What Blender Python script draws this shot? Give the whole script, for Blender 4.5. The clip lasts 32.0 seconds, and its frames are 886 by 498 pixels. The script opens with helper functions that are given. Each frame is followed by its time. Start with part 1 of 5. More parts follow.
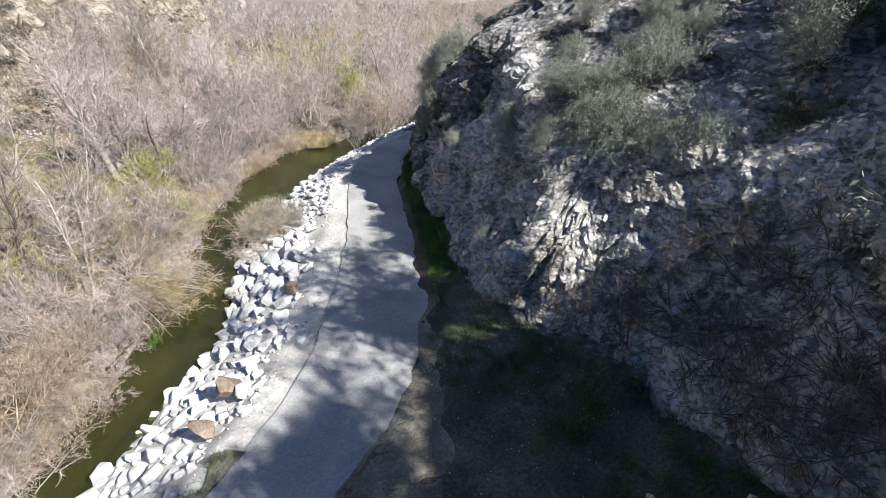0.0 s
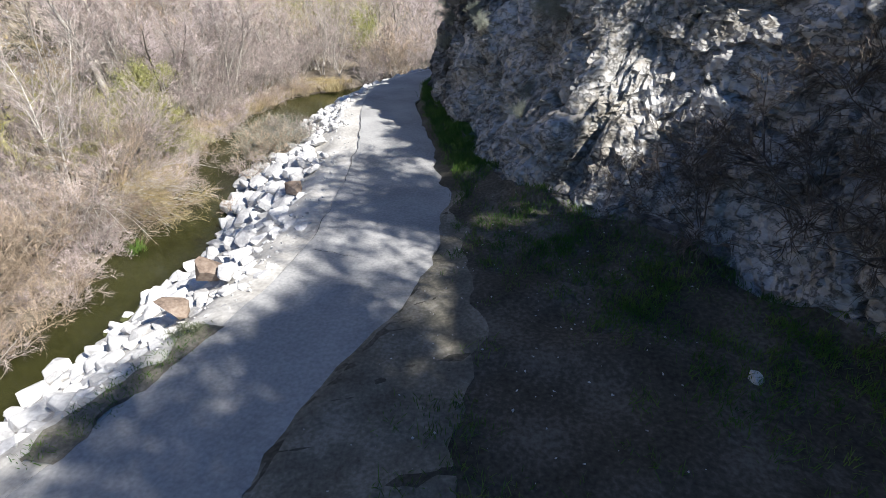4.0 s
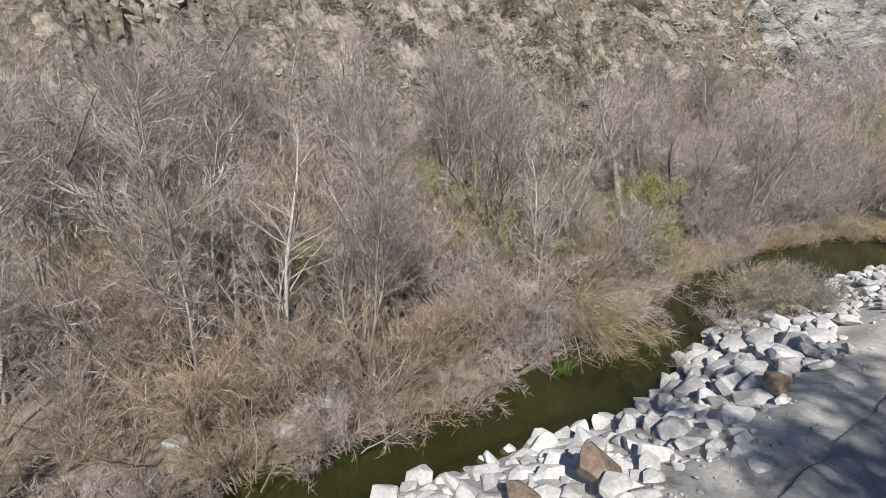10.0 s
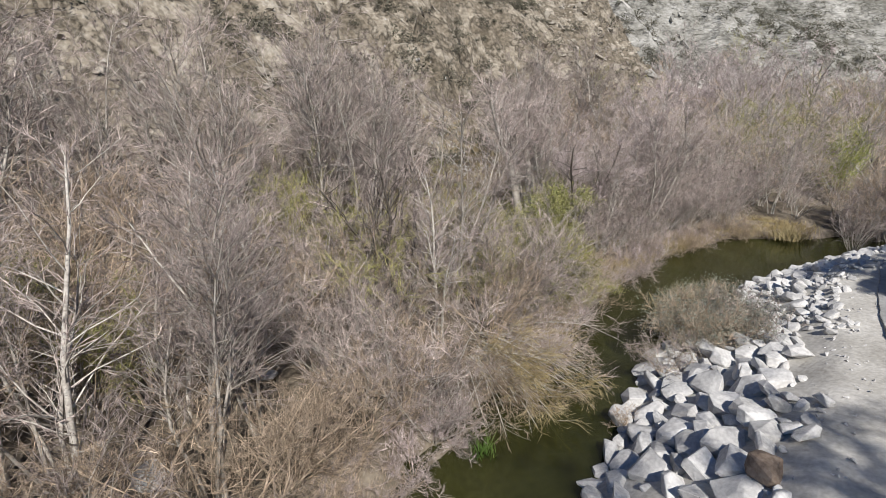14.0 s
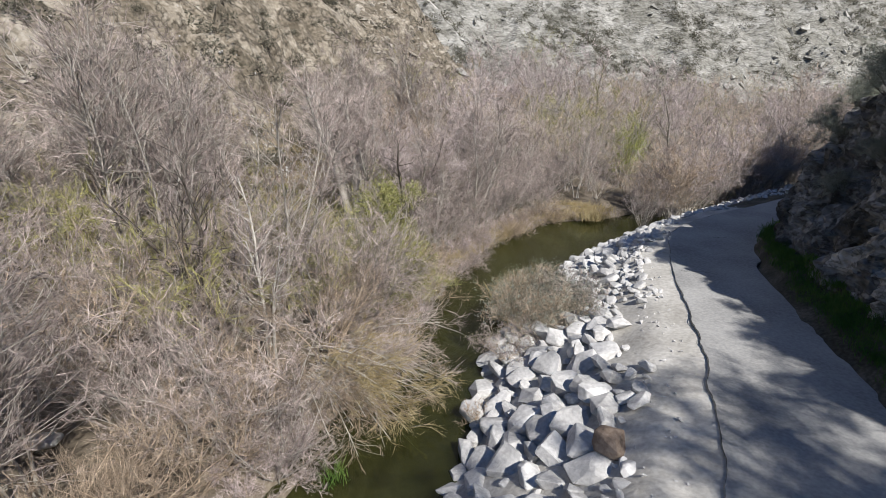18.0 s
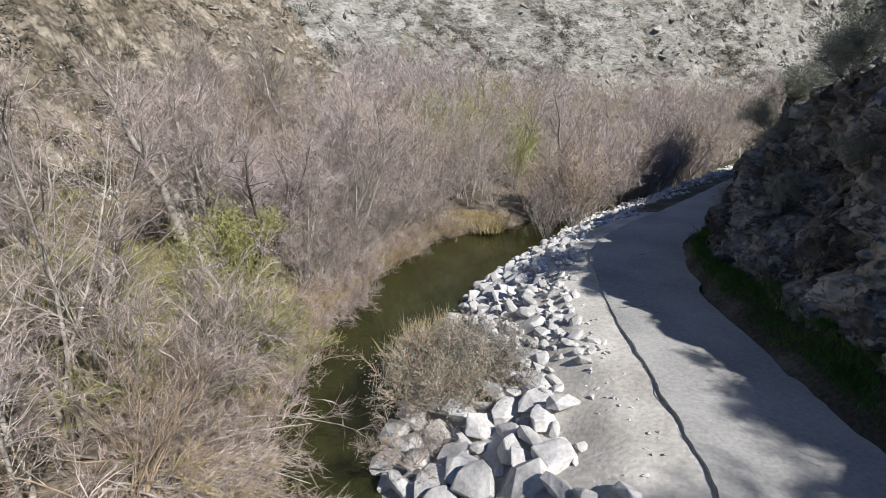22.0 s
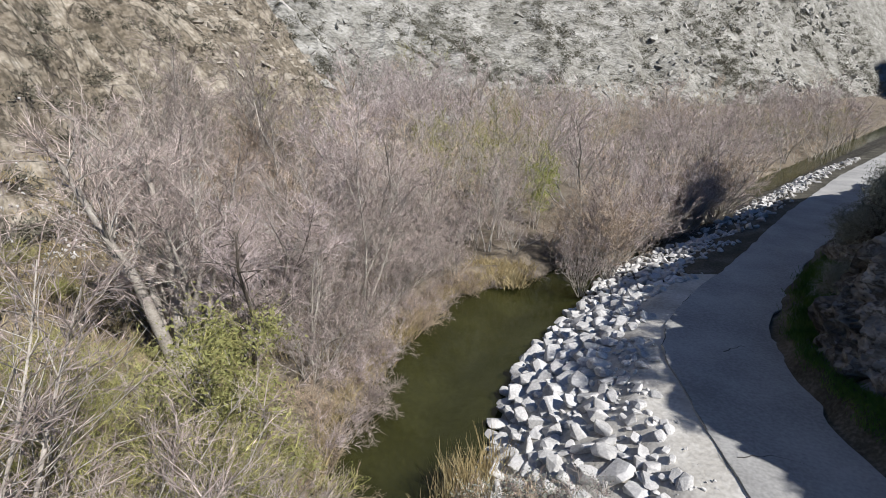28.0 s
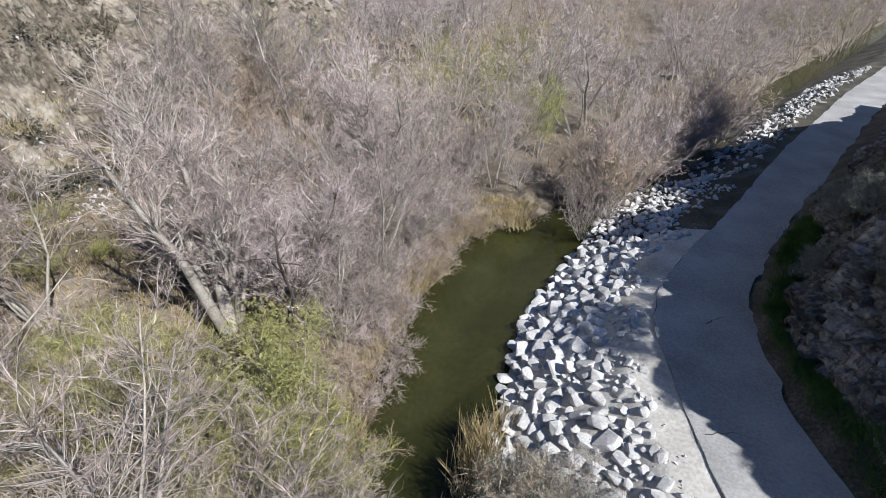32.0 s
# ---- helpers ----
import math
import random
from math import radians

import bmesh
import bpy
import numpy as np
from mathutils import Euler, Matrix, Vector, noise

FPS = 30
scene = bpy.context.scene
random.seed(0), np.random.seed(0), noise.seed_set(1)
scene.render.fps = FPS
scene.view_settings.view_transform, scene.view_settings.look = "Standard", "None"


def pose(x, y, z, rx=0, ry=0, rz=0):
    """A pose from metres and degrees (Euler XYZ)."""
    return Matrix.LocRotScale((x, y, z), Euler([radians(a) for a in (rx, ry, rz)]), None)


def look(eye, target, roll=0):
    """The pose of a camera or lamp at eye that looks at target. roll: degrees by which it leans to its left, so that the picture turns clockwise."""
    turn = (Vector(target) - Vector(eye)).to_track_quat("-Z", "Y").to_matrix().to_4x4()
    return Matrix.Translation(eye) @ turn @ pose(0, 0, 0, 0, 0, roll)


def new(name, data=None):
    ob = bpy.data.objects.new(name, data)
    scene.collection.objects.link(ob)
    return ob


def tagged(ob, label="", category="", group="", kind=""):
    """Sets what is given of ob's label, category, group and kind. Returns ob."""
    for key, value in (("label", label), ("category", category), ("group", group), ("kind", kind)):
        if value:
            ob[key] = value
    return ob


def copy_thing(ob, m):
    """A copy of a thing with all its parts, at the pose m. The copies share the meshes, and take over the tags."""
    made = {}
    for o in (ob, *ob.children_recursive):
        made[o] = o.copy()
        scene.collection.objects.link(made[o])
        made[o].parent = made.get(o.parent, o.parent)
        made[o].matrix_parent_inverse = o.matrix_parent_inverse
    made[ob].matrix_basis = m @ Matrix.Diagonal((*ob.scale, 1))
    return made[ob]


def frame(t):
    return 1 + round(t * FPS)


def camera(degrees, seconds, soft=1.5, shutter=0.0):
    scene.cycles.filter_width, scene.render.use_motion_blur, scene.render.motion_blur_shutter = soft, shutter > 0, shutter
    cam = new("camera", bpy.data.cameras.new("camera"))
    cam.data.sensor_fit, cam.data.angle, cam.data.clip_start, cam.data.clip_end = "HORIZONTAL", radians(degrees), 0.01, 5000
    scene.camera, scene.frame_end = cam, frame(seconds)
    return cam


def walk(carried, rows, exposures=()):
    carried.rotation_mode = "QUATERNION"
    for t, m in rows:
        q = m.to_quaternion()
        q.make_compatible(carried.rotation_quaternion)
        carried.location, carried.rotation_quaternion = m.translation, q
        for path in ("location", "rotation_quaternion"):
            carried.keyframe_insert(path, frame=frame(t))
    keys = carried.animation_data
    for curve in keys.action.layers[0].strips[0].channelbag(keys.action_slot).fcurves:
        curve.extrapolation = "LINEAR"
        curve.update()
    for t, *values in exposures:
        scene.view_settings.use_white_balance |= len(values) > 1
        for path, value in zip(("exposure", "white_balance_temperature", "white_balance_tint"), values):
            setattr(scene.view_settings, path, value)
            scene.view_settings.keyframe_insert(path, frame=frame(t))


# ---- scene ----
cam = camera(79.3, 32.0, 0.8)
PATH = [
    (0, (0.00, -0.00, 16.44), (-1.313, 8.647, 11.590), 0.01),
    (0.5, (-0.00, 0.11, 15.54), (-1.252, 8.760, 10.686), 0.05),
    (1, (-0.10, 0.30, 14.64), (-1.359, 8.956, 9.800), 0.07),
    (1.5, (-0.27, 0.54, 13.72), (-1.595, 9.194, 8.886), 0.06),
    (2, (-0.43, 0.81, 12.76), (-1.823, 9.458, 7.936), -0.01),
    (2.5, (-0.53, 1.01, 11.86), (-1.950, 9.649, 7.037), -0.07),
    (4.5, (-0.72, 1.17, 9.43), (-2.517, 9.745, 4.612), 0.23),
    (5, (-0.79, 1.21, 9.38), (-4.074, 9.328, 4.564), 0.31),
    (5.5, (-0.87, 1.46, 9.46), (-4.657, 9.348, 4.616), 0.26),
    (6, (-1.03, 1.94, 9.52), (-4.892, 9.777, 4.665), 0.27),
    (6.5, (-1.26, 2.54, 9.56), (-5.569, 10.142, 4.695), 0.20),
    (7, (-1.57, 3.34, 9.58), (-7.064, 10.114, 4.680), 0.06),
    (7.5, (-1.92, 4.19, 9.63), (-7.879, 11.054, 5.455), 0.29),
    (8, (-2.25, 4.98, 9.58), (-8.536, 12.117, 6.488), 0.30),
    (8.5, (-2.59, 5.68, 9.45), (-8.902, 12.827, 6.439), 0.42),
    (9, (-3.04, 6.37, 9.34), (-10.240, 12.618, 6.320), 0.16),
    (9.5, (-3.32, 6.93, 9.27), (-11.706, 11.440, 6.232), -0.27),
    (10, (-3.60, 7.41, 9.26), (-12.109, 11.692, 6.206), -0.36),
    (10.5, (-3.99, 7.86, 9.28), (-12.520, 12.094, 6.221), -0.46),
    (11, (-4.52, 8.33, 9.26), (-13.051, 12.548, 6.195), -0.46),
    (11.5, (-5.24, 8.85, 9.23), (-13.774, 13.073, 6.168), -0.57),
    (12, (-6.09, 9.41, 9.25), (-14.626, 13.629, 6.179), -0.61),
    (12.5, (-6.94, 9.92, 9.23), (-15.466, 14.143, 6.168), -0.64),
    (13, (-7.76, 10.28, 9.18), (-16.272, 14.534, 6.110), -0.62),
    (13.5, (-8.47, 10.61, 9.17), (-16.701, 15.396, 6.101), -0.59),
    (14, (-8.91, 10.76, 9.13), (-16.290, 16.771, 6.070), -0.44),
    (14.5, (-9.09, 10.80, 9.04), (-15.330, 17.998, 5.982), -0.18),
    (15, (-9.16, 10.78, 8.98), (-14.801, 18.448, 5.917), 0.00),
    (15.5, (-9.18, 10.76, 8.91), (-14.619, 18.579, 5.853), -0.01),
    (17.5, (-9.60, 11.34, 8.79), (-14.666, 19.394, 5.705), 0.07),
    (18, (-9.92, 11.77, 8.81), (-14.975, 19.834, 5.720), 0.11),
    (18.5, (-10.35, 12.35, 8.80), (-15.374, 20.427, 5.707), 0.12),
    (19, (-10.80, 13.02, 8.77), (-15.698, 21.170, 5.675), 0.13),
    (19.5, (-11.23, 13.73, 8.74), (-15.789, 22.072, 5.653), 0.08),
    (20, (-11.59, 14.49, 8.67), (-15.712, 23.060, 5.583), 0.11),
    (20.5, (-11.96, 15.37, 8.58), (-15.811, 24.070, 5.489), -0.01),
    (21, (-12.34, 16.30, 8.49), (-15.855, 25.134, 5.402), -0.02),
    (21.5, (-12.69, 17.27, 8.44), (-16.036, 26.169, 5.349), -0.13),
    (22, (-13.05, 18.23, 8.37), (-16.245, 27.188, 5.278), -0.10),
    (22.5, (-13.43, 19.21, 8.27), (-16.565, 28.187, 5.184), -0.06),
    (23, (-13.81, 20.15, 8.19), (-16.911, 29.141, 5.108), -0.17),
    (23.5, (-14.18, 20.96, 8.14), (-17.264, 29.966, 5.065), -0.22),
    (24, (-14.58, 21.62, 8.12), (-17.639, 30.637, 5.051), -0.22),
    (24.5, (-14.97, 22.09, 8.13), (-18.008, 31.112, 5.059), -0.25),
    (26.5, (-16.17, 23.10, 8.81), (-19.179, 32.132, 5.755), -0.19),
    (27, (-16.44, 23.21, 9.21), (-19.436, 32.246, 6.162), -0.08),
    (27.5, (-16.70, 23.22, 9.71), (-19.688, 32.266, 6.673), -0.06),
    (28, (-16.95, 23.19, 10.30), (-19.944, 32.237, 7.269), -0.00),
    (28.5, (-17.21, 23.14, 10.90), (-20.192, 32.192, 7.864), 0.07),
    (29, (-17.42, 23.08, 11.48), (-20.398, 32.134, 8.446), 0.16),
    (29.5, (-17.60, 23.02, 12.10), (-20.581, 32.071, 9.075), 0.15),
    (30, (-17.74, 22.96, 12.73), (-20.708, 32.019, 9.712), 0.22),
    (30.5, (-17.81, 22.93, 13.37), (-20.779, 31.991, 10.352), 0.29),
    (31, (-17.81, 22.89, 13.98), (-20.770, 31.932, 10.911), 0.30),
    (31.5, (-17.84, 22.81, 14.58), (-20.643, 31.498, 10.497), 0.32),
    (32, (-17.89, 22.77, 15.23), (-20.507, 30.969, 10.141), 0.15),
]
EXPOSURE = [(t, e, k, 9) for t, e, k in [(0, 1.0, 5520), (6.5, 1.0, 5520), (8.0, 0.46, 5600), (9.5, 0.2, 5620), (13.5, 0.2, 5620), (15.5, 0.28, 5560), (24, 0.32, 5560), (29, 0.37, 5480), (32, 0.47, 5340)]]
walk(cam, [(t, look(eye, target, roll)) for t, eye, target, roll in PATH], EXPOSURE)

# ---- light ----
SUN_AZ, SUN_EL = radians(28.0), radians(43.0)   # azimuth: from +x, clockwise seen from above
TO_SUN = Vector((math.cos(SUN_AZ) * math.cos(SUN_EL), -math.sin(SUN_AZ) * math.cos(SUN_EL), math.sin(SUN_EL)))
world = bpy.data.worlds.new("sky")
scene.world = world
world.use_nodes = True
wn = world.node_tree.nodes
sky = wn.new("ShaderNodeTexSky")
sky.sky_type, sky.sun_disc = "NISHITA", False
sky.dust_density, sky.ozone_density, sky.air_density = 0.0, 8.0, 1.0
sky.sun_elevation, sky.sun_rotation = SUN_EL, math.atan2(TO_SUN.x, TO_SUN.y)
wn["Background"].inputs["Strength"].default_value = 0.055
world.node_tree.links.new(sky.outputs[0], wn["Background"].inputs["Color"])
sun = new("sun", bpy.data.lights.new("sun", "SUN"))
sun.data.energy, sun.data.angle, sun.data.color = 5.4, radians(0.6), (1.0, 0.86, 0.69)
sun.matrix_world = look((0, 0, 60), Vector((0, 0, 60)) - TO_SUN)


# ---- materials ----
def material(name, colors, scale=1.0, rough=0.85, bump=0.3, detail_scale=12.0, spec=0.25, ramp=(0.35, 0.65), island=0.0, obj=0.0, bump_scale=None, stretch=(1, 1, 1), cracks=0.0, crack_depth=0.35, bump_dist=0.05, chips=0.0):
    """Two-scale noise between the colours, fine bump, and a variation from piece to piece."""
    m = bpy.data.materials.new(name)
    m.use_nodes = True
    n, l = m.node_tree.nodes, m.node_tree.links
    b = n["Principled BSDF"]
    b.inputs["Roughness"].default_value = rough
    b.inputs["Specular IOR Level"].default_value = spec
    tc = n.new("ShaderNodeTexCoord")
    mp = n.new("ShaderNodeMapping")
    mp.inputs["Scale"].default_value = stretch
    l.new(tc.outputs["Object"], mp.inputs["Vector"])
    big = n.new("ShaderNodeTexNoise")
    big.inputs["Scale"].default_value, big.inputs["Detail"].default_value = scale, 6.0
    fine = n.new("ShaderNodeTexNoise")
    fine.inputs["Scale"].default_value, fine.inputs["Detail"].default_value = detail_scale, 8.0
    for tex in (big, fine):
        l.new(mp.outputs[0], tex.inputs["Vector"])
    mix = n.new("ShaderNodeMath")
    mix.operation = "MULTIPLY_ADD"
    mix.inputs[1].default_value = 0.45
    l.new(fine.outputs["Fac"], mix.inputs[0])
    half = n.new("ShaderNodeMath")
    half.operation = "MULTIPLY"
    half.inputs[1].default_value = 0.55
    l.new(big.outputs["Fac"], half.inputs[0])
    l.new(half.outputs[0], mix.inputs[2])
    ramp_node = n.new("ShaderNodeValToRGB")
    e = ramp_node.color_ramp.elements
    while len(e) < len(colors):
        e.new(0.5)
    for k, c in enumerate(colors):
        e[k].position = ramp[0] + (ramp[1] - ramp[0]) * k / max(1, len(colors) - 1)
        e[k].color = (*c, 1)
    l.new(mix.outputs[0], ramp_node.inputs[0])
    color = ramp_node.outputs[0]
    for amount, kind in ((island, "ShaderNodeNewGeometry"), (obj, "ShaderNodeObjectInfo")):
        if amount:
            src = n.new(kind)
            out = src.outputs["Random Per Island"] if kind == "ShaderNodeNewGeometry" else src.outputs["Random"]
            rng = n.new("ShaderNodeMapRange")
            rng.inputs["To Min"].default_value, rng.inputs["To Max"].default_value = 1 - amount, 1 + amount
            l.new(out, rng.inputs["Value"])
            hsv = n.new("ShaderNodeHueSaturation")
            l.new(rng.outputs[0], hsv.inputs["Value"])
            l.new(color, hsv.inputs["Color"])
            color = hsv.outputs[0]
    relief = None
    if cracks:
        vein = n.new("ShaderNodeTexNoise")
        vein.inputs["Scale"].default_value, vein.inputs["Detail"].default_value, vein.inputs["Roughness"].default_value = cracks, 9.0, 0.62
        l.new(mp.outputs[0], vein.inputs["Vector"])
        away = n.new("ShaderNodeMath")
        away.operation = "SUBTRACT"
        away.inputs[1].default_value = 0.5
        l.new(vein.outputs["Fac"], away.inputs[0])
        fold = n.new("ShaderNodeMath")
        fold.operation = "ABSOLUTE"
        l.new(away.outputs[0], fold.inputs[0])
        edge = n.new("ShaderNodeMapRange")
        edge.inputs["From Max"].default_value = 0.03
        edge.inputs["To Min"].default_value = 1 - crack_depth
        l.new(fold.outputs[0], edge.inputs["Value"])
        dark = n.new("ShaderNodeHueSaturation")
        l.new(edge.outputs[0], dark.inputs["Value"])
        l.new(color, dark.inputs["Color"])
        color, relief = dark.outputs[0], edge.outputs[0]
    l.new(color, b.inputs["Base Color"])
    if bump:
        bp = n.new("ShaderNodeBump")
        bp.inputs["Strength"].default_value, bp.inputs["Distance"].default_value = bump, bump_dist
        src = fine
        if bump_scale:
            src = n.new("ShaderNodeTexNoise")
            src.inputs["Scale"].default_value, src.inputs["Detail"].default_value = bump_scale, 8.0
            l.new(mp.outputs[0], src.inputs["Vector"])
        l.new(src.outputs["Fac"], bp.inputs["Height"])
        if relief is not None:
            deep = n.new("ShaderNodeBump")
            deep.inputs["Strength"].default_value, deep.inputs["Distance"].default_value = 0.8, 0.12
            l.new(relief, deep.inputs["Height"])
            l.new(deep.outputs[0], bp.inputs["Normal"])
            if chips:
                # angular facets of broken rock at two sizes
                below = None
                for size, depth in ((chips, 0.5), (chips * 3.1, 0.16)):
                    cell = n.new("ShaderNodeTexVoronoi")
                    cell.inputs["Scale"].default_value = size
                    l.new(mp.outputs[0], cell.inputs["Vector"])
                    facet = n.new("ShaderNodeBump")
                    facet.inputs["Strength"].default_value, facet.inputs["Distance"].default_value = 0.75, depth
                    l.new(cell.outputs["Distance"], facet.inputs["Height"])
                    if below is not None:
                        l.new(below, facet.inputs["Normal"])
                    below = facet.outputs[0]
                l.new(below, deep.inputs["Normal"])
        l.new(bp.outputs[0], b.inputs["Normal"])
    return m


M_ROAD = material("worn_pavement", [(0.24, 0.24, 0.238), (0.33, 0.33, 0.325), (0.42, 0.418, 0.41)], 0.35, 0.9, 0.25, 9.0)
M_SHOULDER = material("dusty_concrete", [(0.33, 0.315, 0.285), (0.46, 0.445, 0.41), (0.60, 0.585, 0.55)], 0.5, 0.92, 0.5, 7.0)
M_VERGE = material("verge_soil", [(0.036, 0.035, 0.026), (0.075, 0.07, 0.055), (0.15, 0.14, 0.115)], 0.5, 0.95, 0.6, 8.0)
M_ROADSIDE = material("roadside_soil", [(0.09, 0.085, 0.067), (0.16, 0.15, 0.12), (0.27, 0.255, 0.215)], 0.9, 0.95, 0.6, 9.0)
M_BANK = material("bank_gravel", [(0.27, 0.26, 0.235), (0.42, 0.405, 0.375), (0.54, 0.525, 0.495)], 0.7, 0.95, 0.8, 6.0)
M_FLOOD = material("floodplain_soil", [(0.08, 0.066, 0.048), (0.16, 0.135, 0.102), (0.27, 0.235, 0.185)], 0.3, 0.95, 0.8, 4.0)
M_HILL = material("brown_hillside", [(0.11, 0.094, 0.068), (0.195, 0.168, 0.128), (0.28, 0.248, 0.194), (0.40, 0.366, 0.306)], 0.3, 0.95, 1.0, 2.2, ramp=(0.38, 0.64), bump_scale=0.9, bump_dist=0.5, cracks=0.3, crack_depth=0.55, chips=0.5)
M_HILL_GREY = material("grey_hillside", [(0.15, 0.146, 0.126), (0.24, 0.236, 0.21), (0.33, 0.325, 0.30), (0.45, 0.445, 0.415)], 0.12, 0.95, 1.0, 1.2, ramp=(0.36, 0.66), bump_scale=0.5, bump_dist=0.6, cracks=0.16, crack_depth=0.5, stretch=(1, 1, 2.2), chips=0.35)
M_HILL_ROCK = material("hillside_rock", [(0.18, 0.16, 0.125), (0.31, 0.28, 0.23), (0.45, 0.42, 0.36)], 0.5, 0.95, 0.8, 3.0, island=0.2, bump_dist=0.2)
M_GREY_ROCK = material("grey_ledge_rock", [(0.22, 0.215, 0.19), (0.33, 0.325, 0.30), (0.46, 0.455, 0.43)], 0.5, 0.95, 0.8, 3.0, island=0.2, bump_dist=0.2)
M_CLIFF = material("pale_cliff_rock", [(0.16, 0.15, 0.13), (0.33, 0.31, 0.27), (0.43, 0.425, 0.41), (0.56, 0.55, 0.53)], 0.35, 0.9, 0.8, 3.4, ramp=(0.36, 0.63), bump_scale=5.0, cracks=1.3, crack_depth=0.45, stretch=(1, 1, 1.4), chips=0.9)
# darker copy of the cliff colours: soil tone with shade put into the colour
M_CLIFF_SHADE = material("shaded_cliff_rock", [(0.06, 0.058, 0.05), (0.14, 0.138, 0.13), (0.26, 0.255, 0.245), (0.42, 0.415, 0.40)], 0.35, 0.9, 0.8, 2.6, ramp=(0.38, 0.64), bump_scale=5.0, cracks=1.3, crack_depth=0.5, stretch=(1, 1, 1.4), chips=0.9)
M_ROCK = material("pale_boulder", [(0.36, 0.355, 0.35), (0.52, 0.515, 0.505), (0.66, 0.655, 0.64)], 0.9, 0.85, 0.35, 9.0, obj=0.14)
M_ROCKS = material("pale_rocks", [(0.36, 0.355, 0.35), (0.52, 0.515, 0.505), (0.66, 0.655, 0.64)], 0.9, 0.85, 0.35, 9.0, island=0.14)
M_BROWN_ROCK = material("brown_boulder", [(0.12, 0.09, 0.07), (0.22, 0.17, 0.13), (0.30, 0.25, 0.20)], 1.5, 0.8, 0.4, 9.0)
M_TWIG = material("grey_twig", [(0.20, 0.165, 0.15), (0.36, 0.305, 0.28), (0.54, 0.47, 0.435)], 0.8, 0.9, 0, 5.0, island=0.45, obj=0.3)
M_TWIG_TAN = material("tan_twig", [(0.22, 0.172, 0.122), (0.36, 0.288, 0.212), (0.50, 0.415, 0.325)], 0.8, 0.9, 0, 5.0, island=0.45, obj=0.2)
M_TWIG_GREEN = material("budding_twig", [(0.19, 0.185, 0.065), (0.32, 0.31, 0.115), (0.46, 0.44, 0.2)], 0.8, 0.9, 0, 5.0, island=0.45, obj=0.2)
M_BARK = material("pale_bark", [(0.20, 0.18, 0.16), (0.38, 0.35, 0.31), (0.55, 0.52, 0.47)], 1.5, 0.9, 0.4, 14.0, obj=0.12)
M_DARK_BARK = material("dark_bark", [(0.05, 0.042, 0.035), (0.11, 0.095, 0.08), (0.2, 0.18, 0.16)], 1.5, 0.9, 0.4, 14.0)
M_LEAF = material("grey_green_leaf", [(0.07, 0.085, 0.045), (0.13, 0.145, 0.085), (0.22, 0.23, 0.16)], 0.8, 0.7, 0, 5.0, obj=0.2)
M_LIME = material("young_leaf", [(0.14, 0.17, 0.03), (0.24, 0.29, 0.05), (0.36, 0.40, 0.10)], 0.8, 0.7, 0, 5.0, obj=0.1)
M_SCRUB = material("hill_scrub", [(0.06, 0.06, 0.04), (0.11, 0.105, 0.078), (0.18, 0.17, 0.135)], 0.3, 0.9, 0, 3.0, island=0.2)
M_GRASS = material("spring_grass", [(0.04, 0.09, 0.015), (0.08, 0.15, 0.025), (0.16, 0.22, 0.05)], 0.8, 0.8, 0, 5.0)
M_REED = material("dry_reed", [(0.24, 0.19, 0.09), (0.38, 0.31, 0.16), (0.5, 0.43, 0.26)], 0.8, 0.85, 0, 5.0)
M_TWIG_LILAC = material("lilac_twig", [(0.32, 0.265, 0.255), (0.48, 0.41, 0.40), (0.62, 0.545, 0.53)], 0.8, 0.9, 0, 5.0, island=0.45, obj=0.12)
M_WHITE_BARK = material("white_bark", [(0.30, 0.27, 0.24), (0.55, 0.52, 0.47), (0.72, 0.69, 0.63)], 2.5, 0.85, 0.3, 14.0)
M_LEAF_GREEN = material("willow_leaf", [(0.13, 0.13, 0.04), (0.21, 0.215, 0.075), (0.31, 0.31, 0.13)], 0.8, 0.7, 0, 5.0)
M_LEAF_DRY = material("dry_leaf", [(0.14, 0.13, 0.06), (0.25, 0.235, 0.13), (0.36, 0.34, 0.22)], 0.8, 0.8, 0, 5.0)
M_LEAF_SAGE = material("sage_leaf", [(0.15, 0.16, 0.13), (0.26, 0.275, 0.225), (0.38, 0.39, 0.33)], 0.8, 0.8, 0, 5.0, obj=0.2)
M_OAK = material("oak_leaf", [(0.03, 0.04, 0.02), (0.06, 0.075, 0.035), (0.11, 0.13, 0.06)], 0.8, 0.6, 0, 5.0)
M_MEADOW = material("meadow_grass", [(0.20, 0.17, 0.09), (0.32, 0.265, 0.15), (0.45, 0.37, 0.23)], 0.3, 0.85, 0, 5.0)
M_CRACK = material("dark_crack", [(0.04, 0.038, 0.035), (0.09, 0.085, 0.08)], 3.0, 0.95, 0, 9.0)

M_WATER = bpy.data.materials.new("green_water")
M_WATER.use_nodes = True
wnodes, wl = M_WATER.node_tree.nodes, M_WATER.node_tree.links
wb = wnodes["Principled BSDF"]
wb.inputs["Base Color"].default_value = (0.020, 0.023, 0.007, 1)
wb.inputs["Roughness"].default_value = 0.062
wb.inputs["IOR"].default_value = 1.33
wt = wnodes.new("ShaderNodeTexNoise")
wt.inputs["Scale"].default_value, wt.inputs["Detail"].default_value = 2.2, 4.0
wbump = wnodes.new("ShaderNodeBump")
wbump.inputs["Strength"].default_value, wbump.inputs["Distance"].default_value = 0.12, 0.05
wl.new(wt.outputs["Fac"], wbump.inputs["Height"])
wl.new(wbump.outputs[0], wb.inputs["Normal"])
wclear = wnodes.new("ShaderNodeBsdfTransparent")
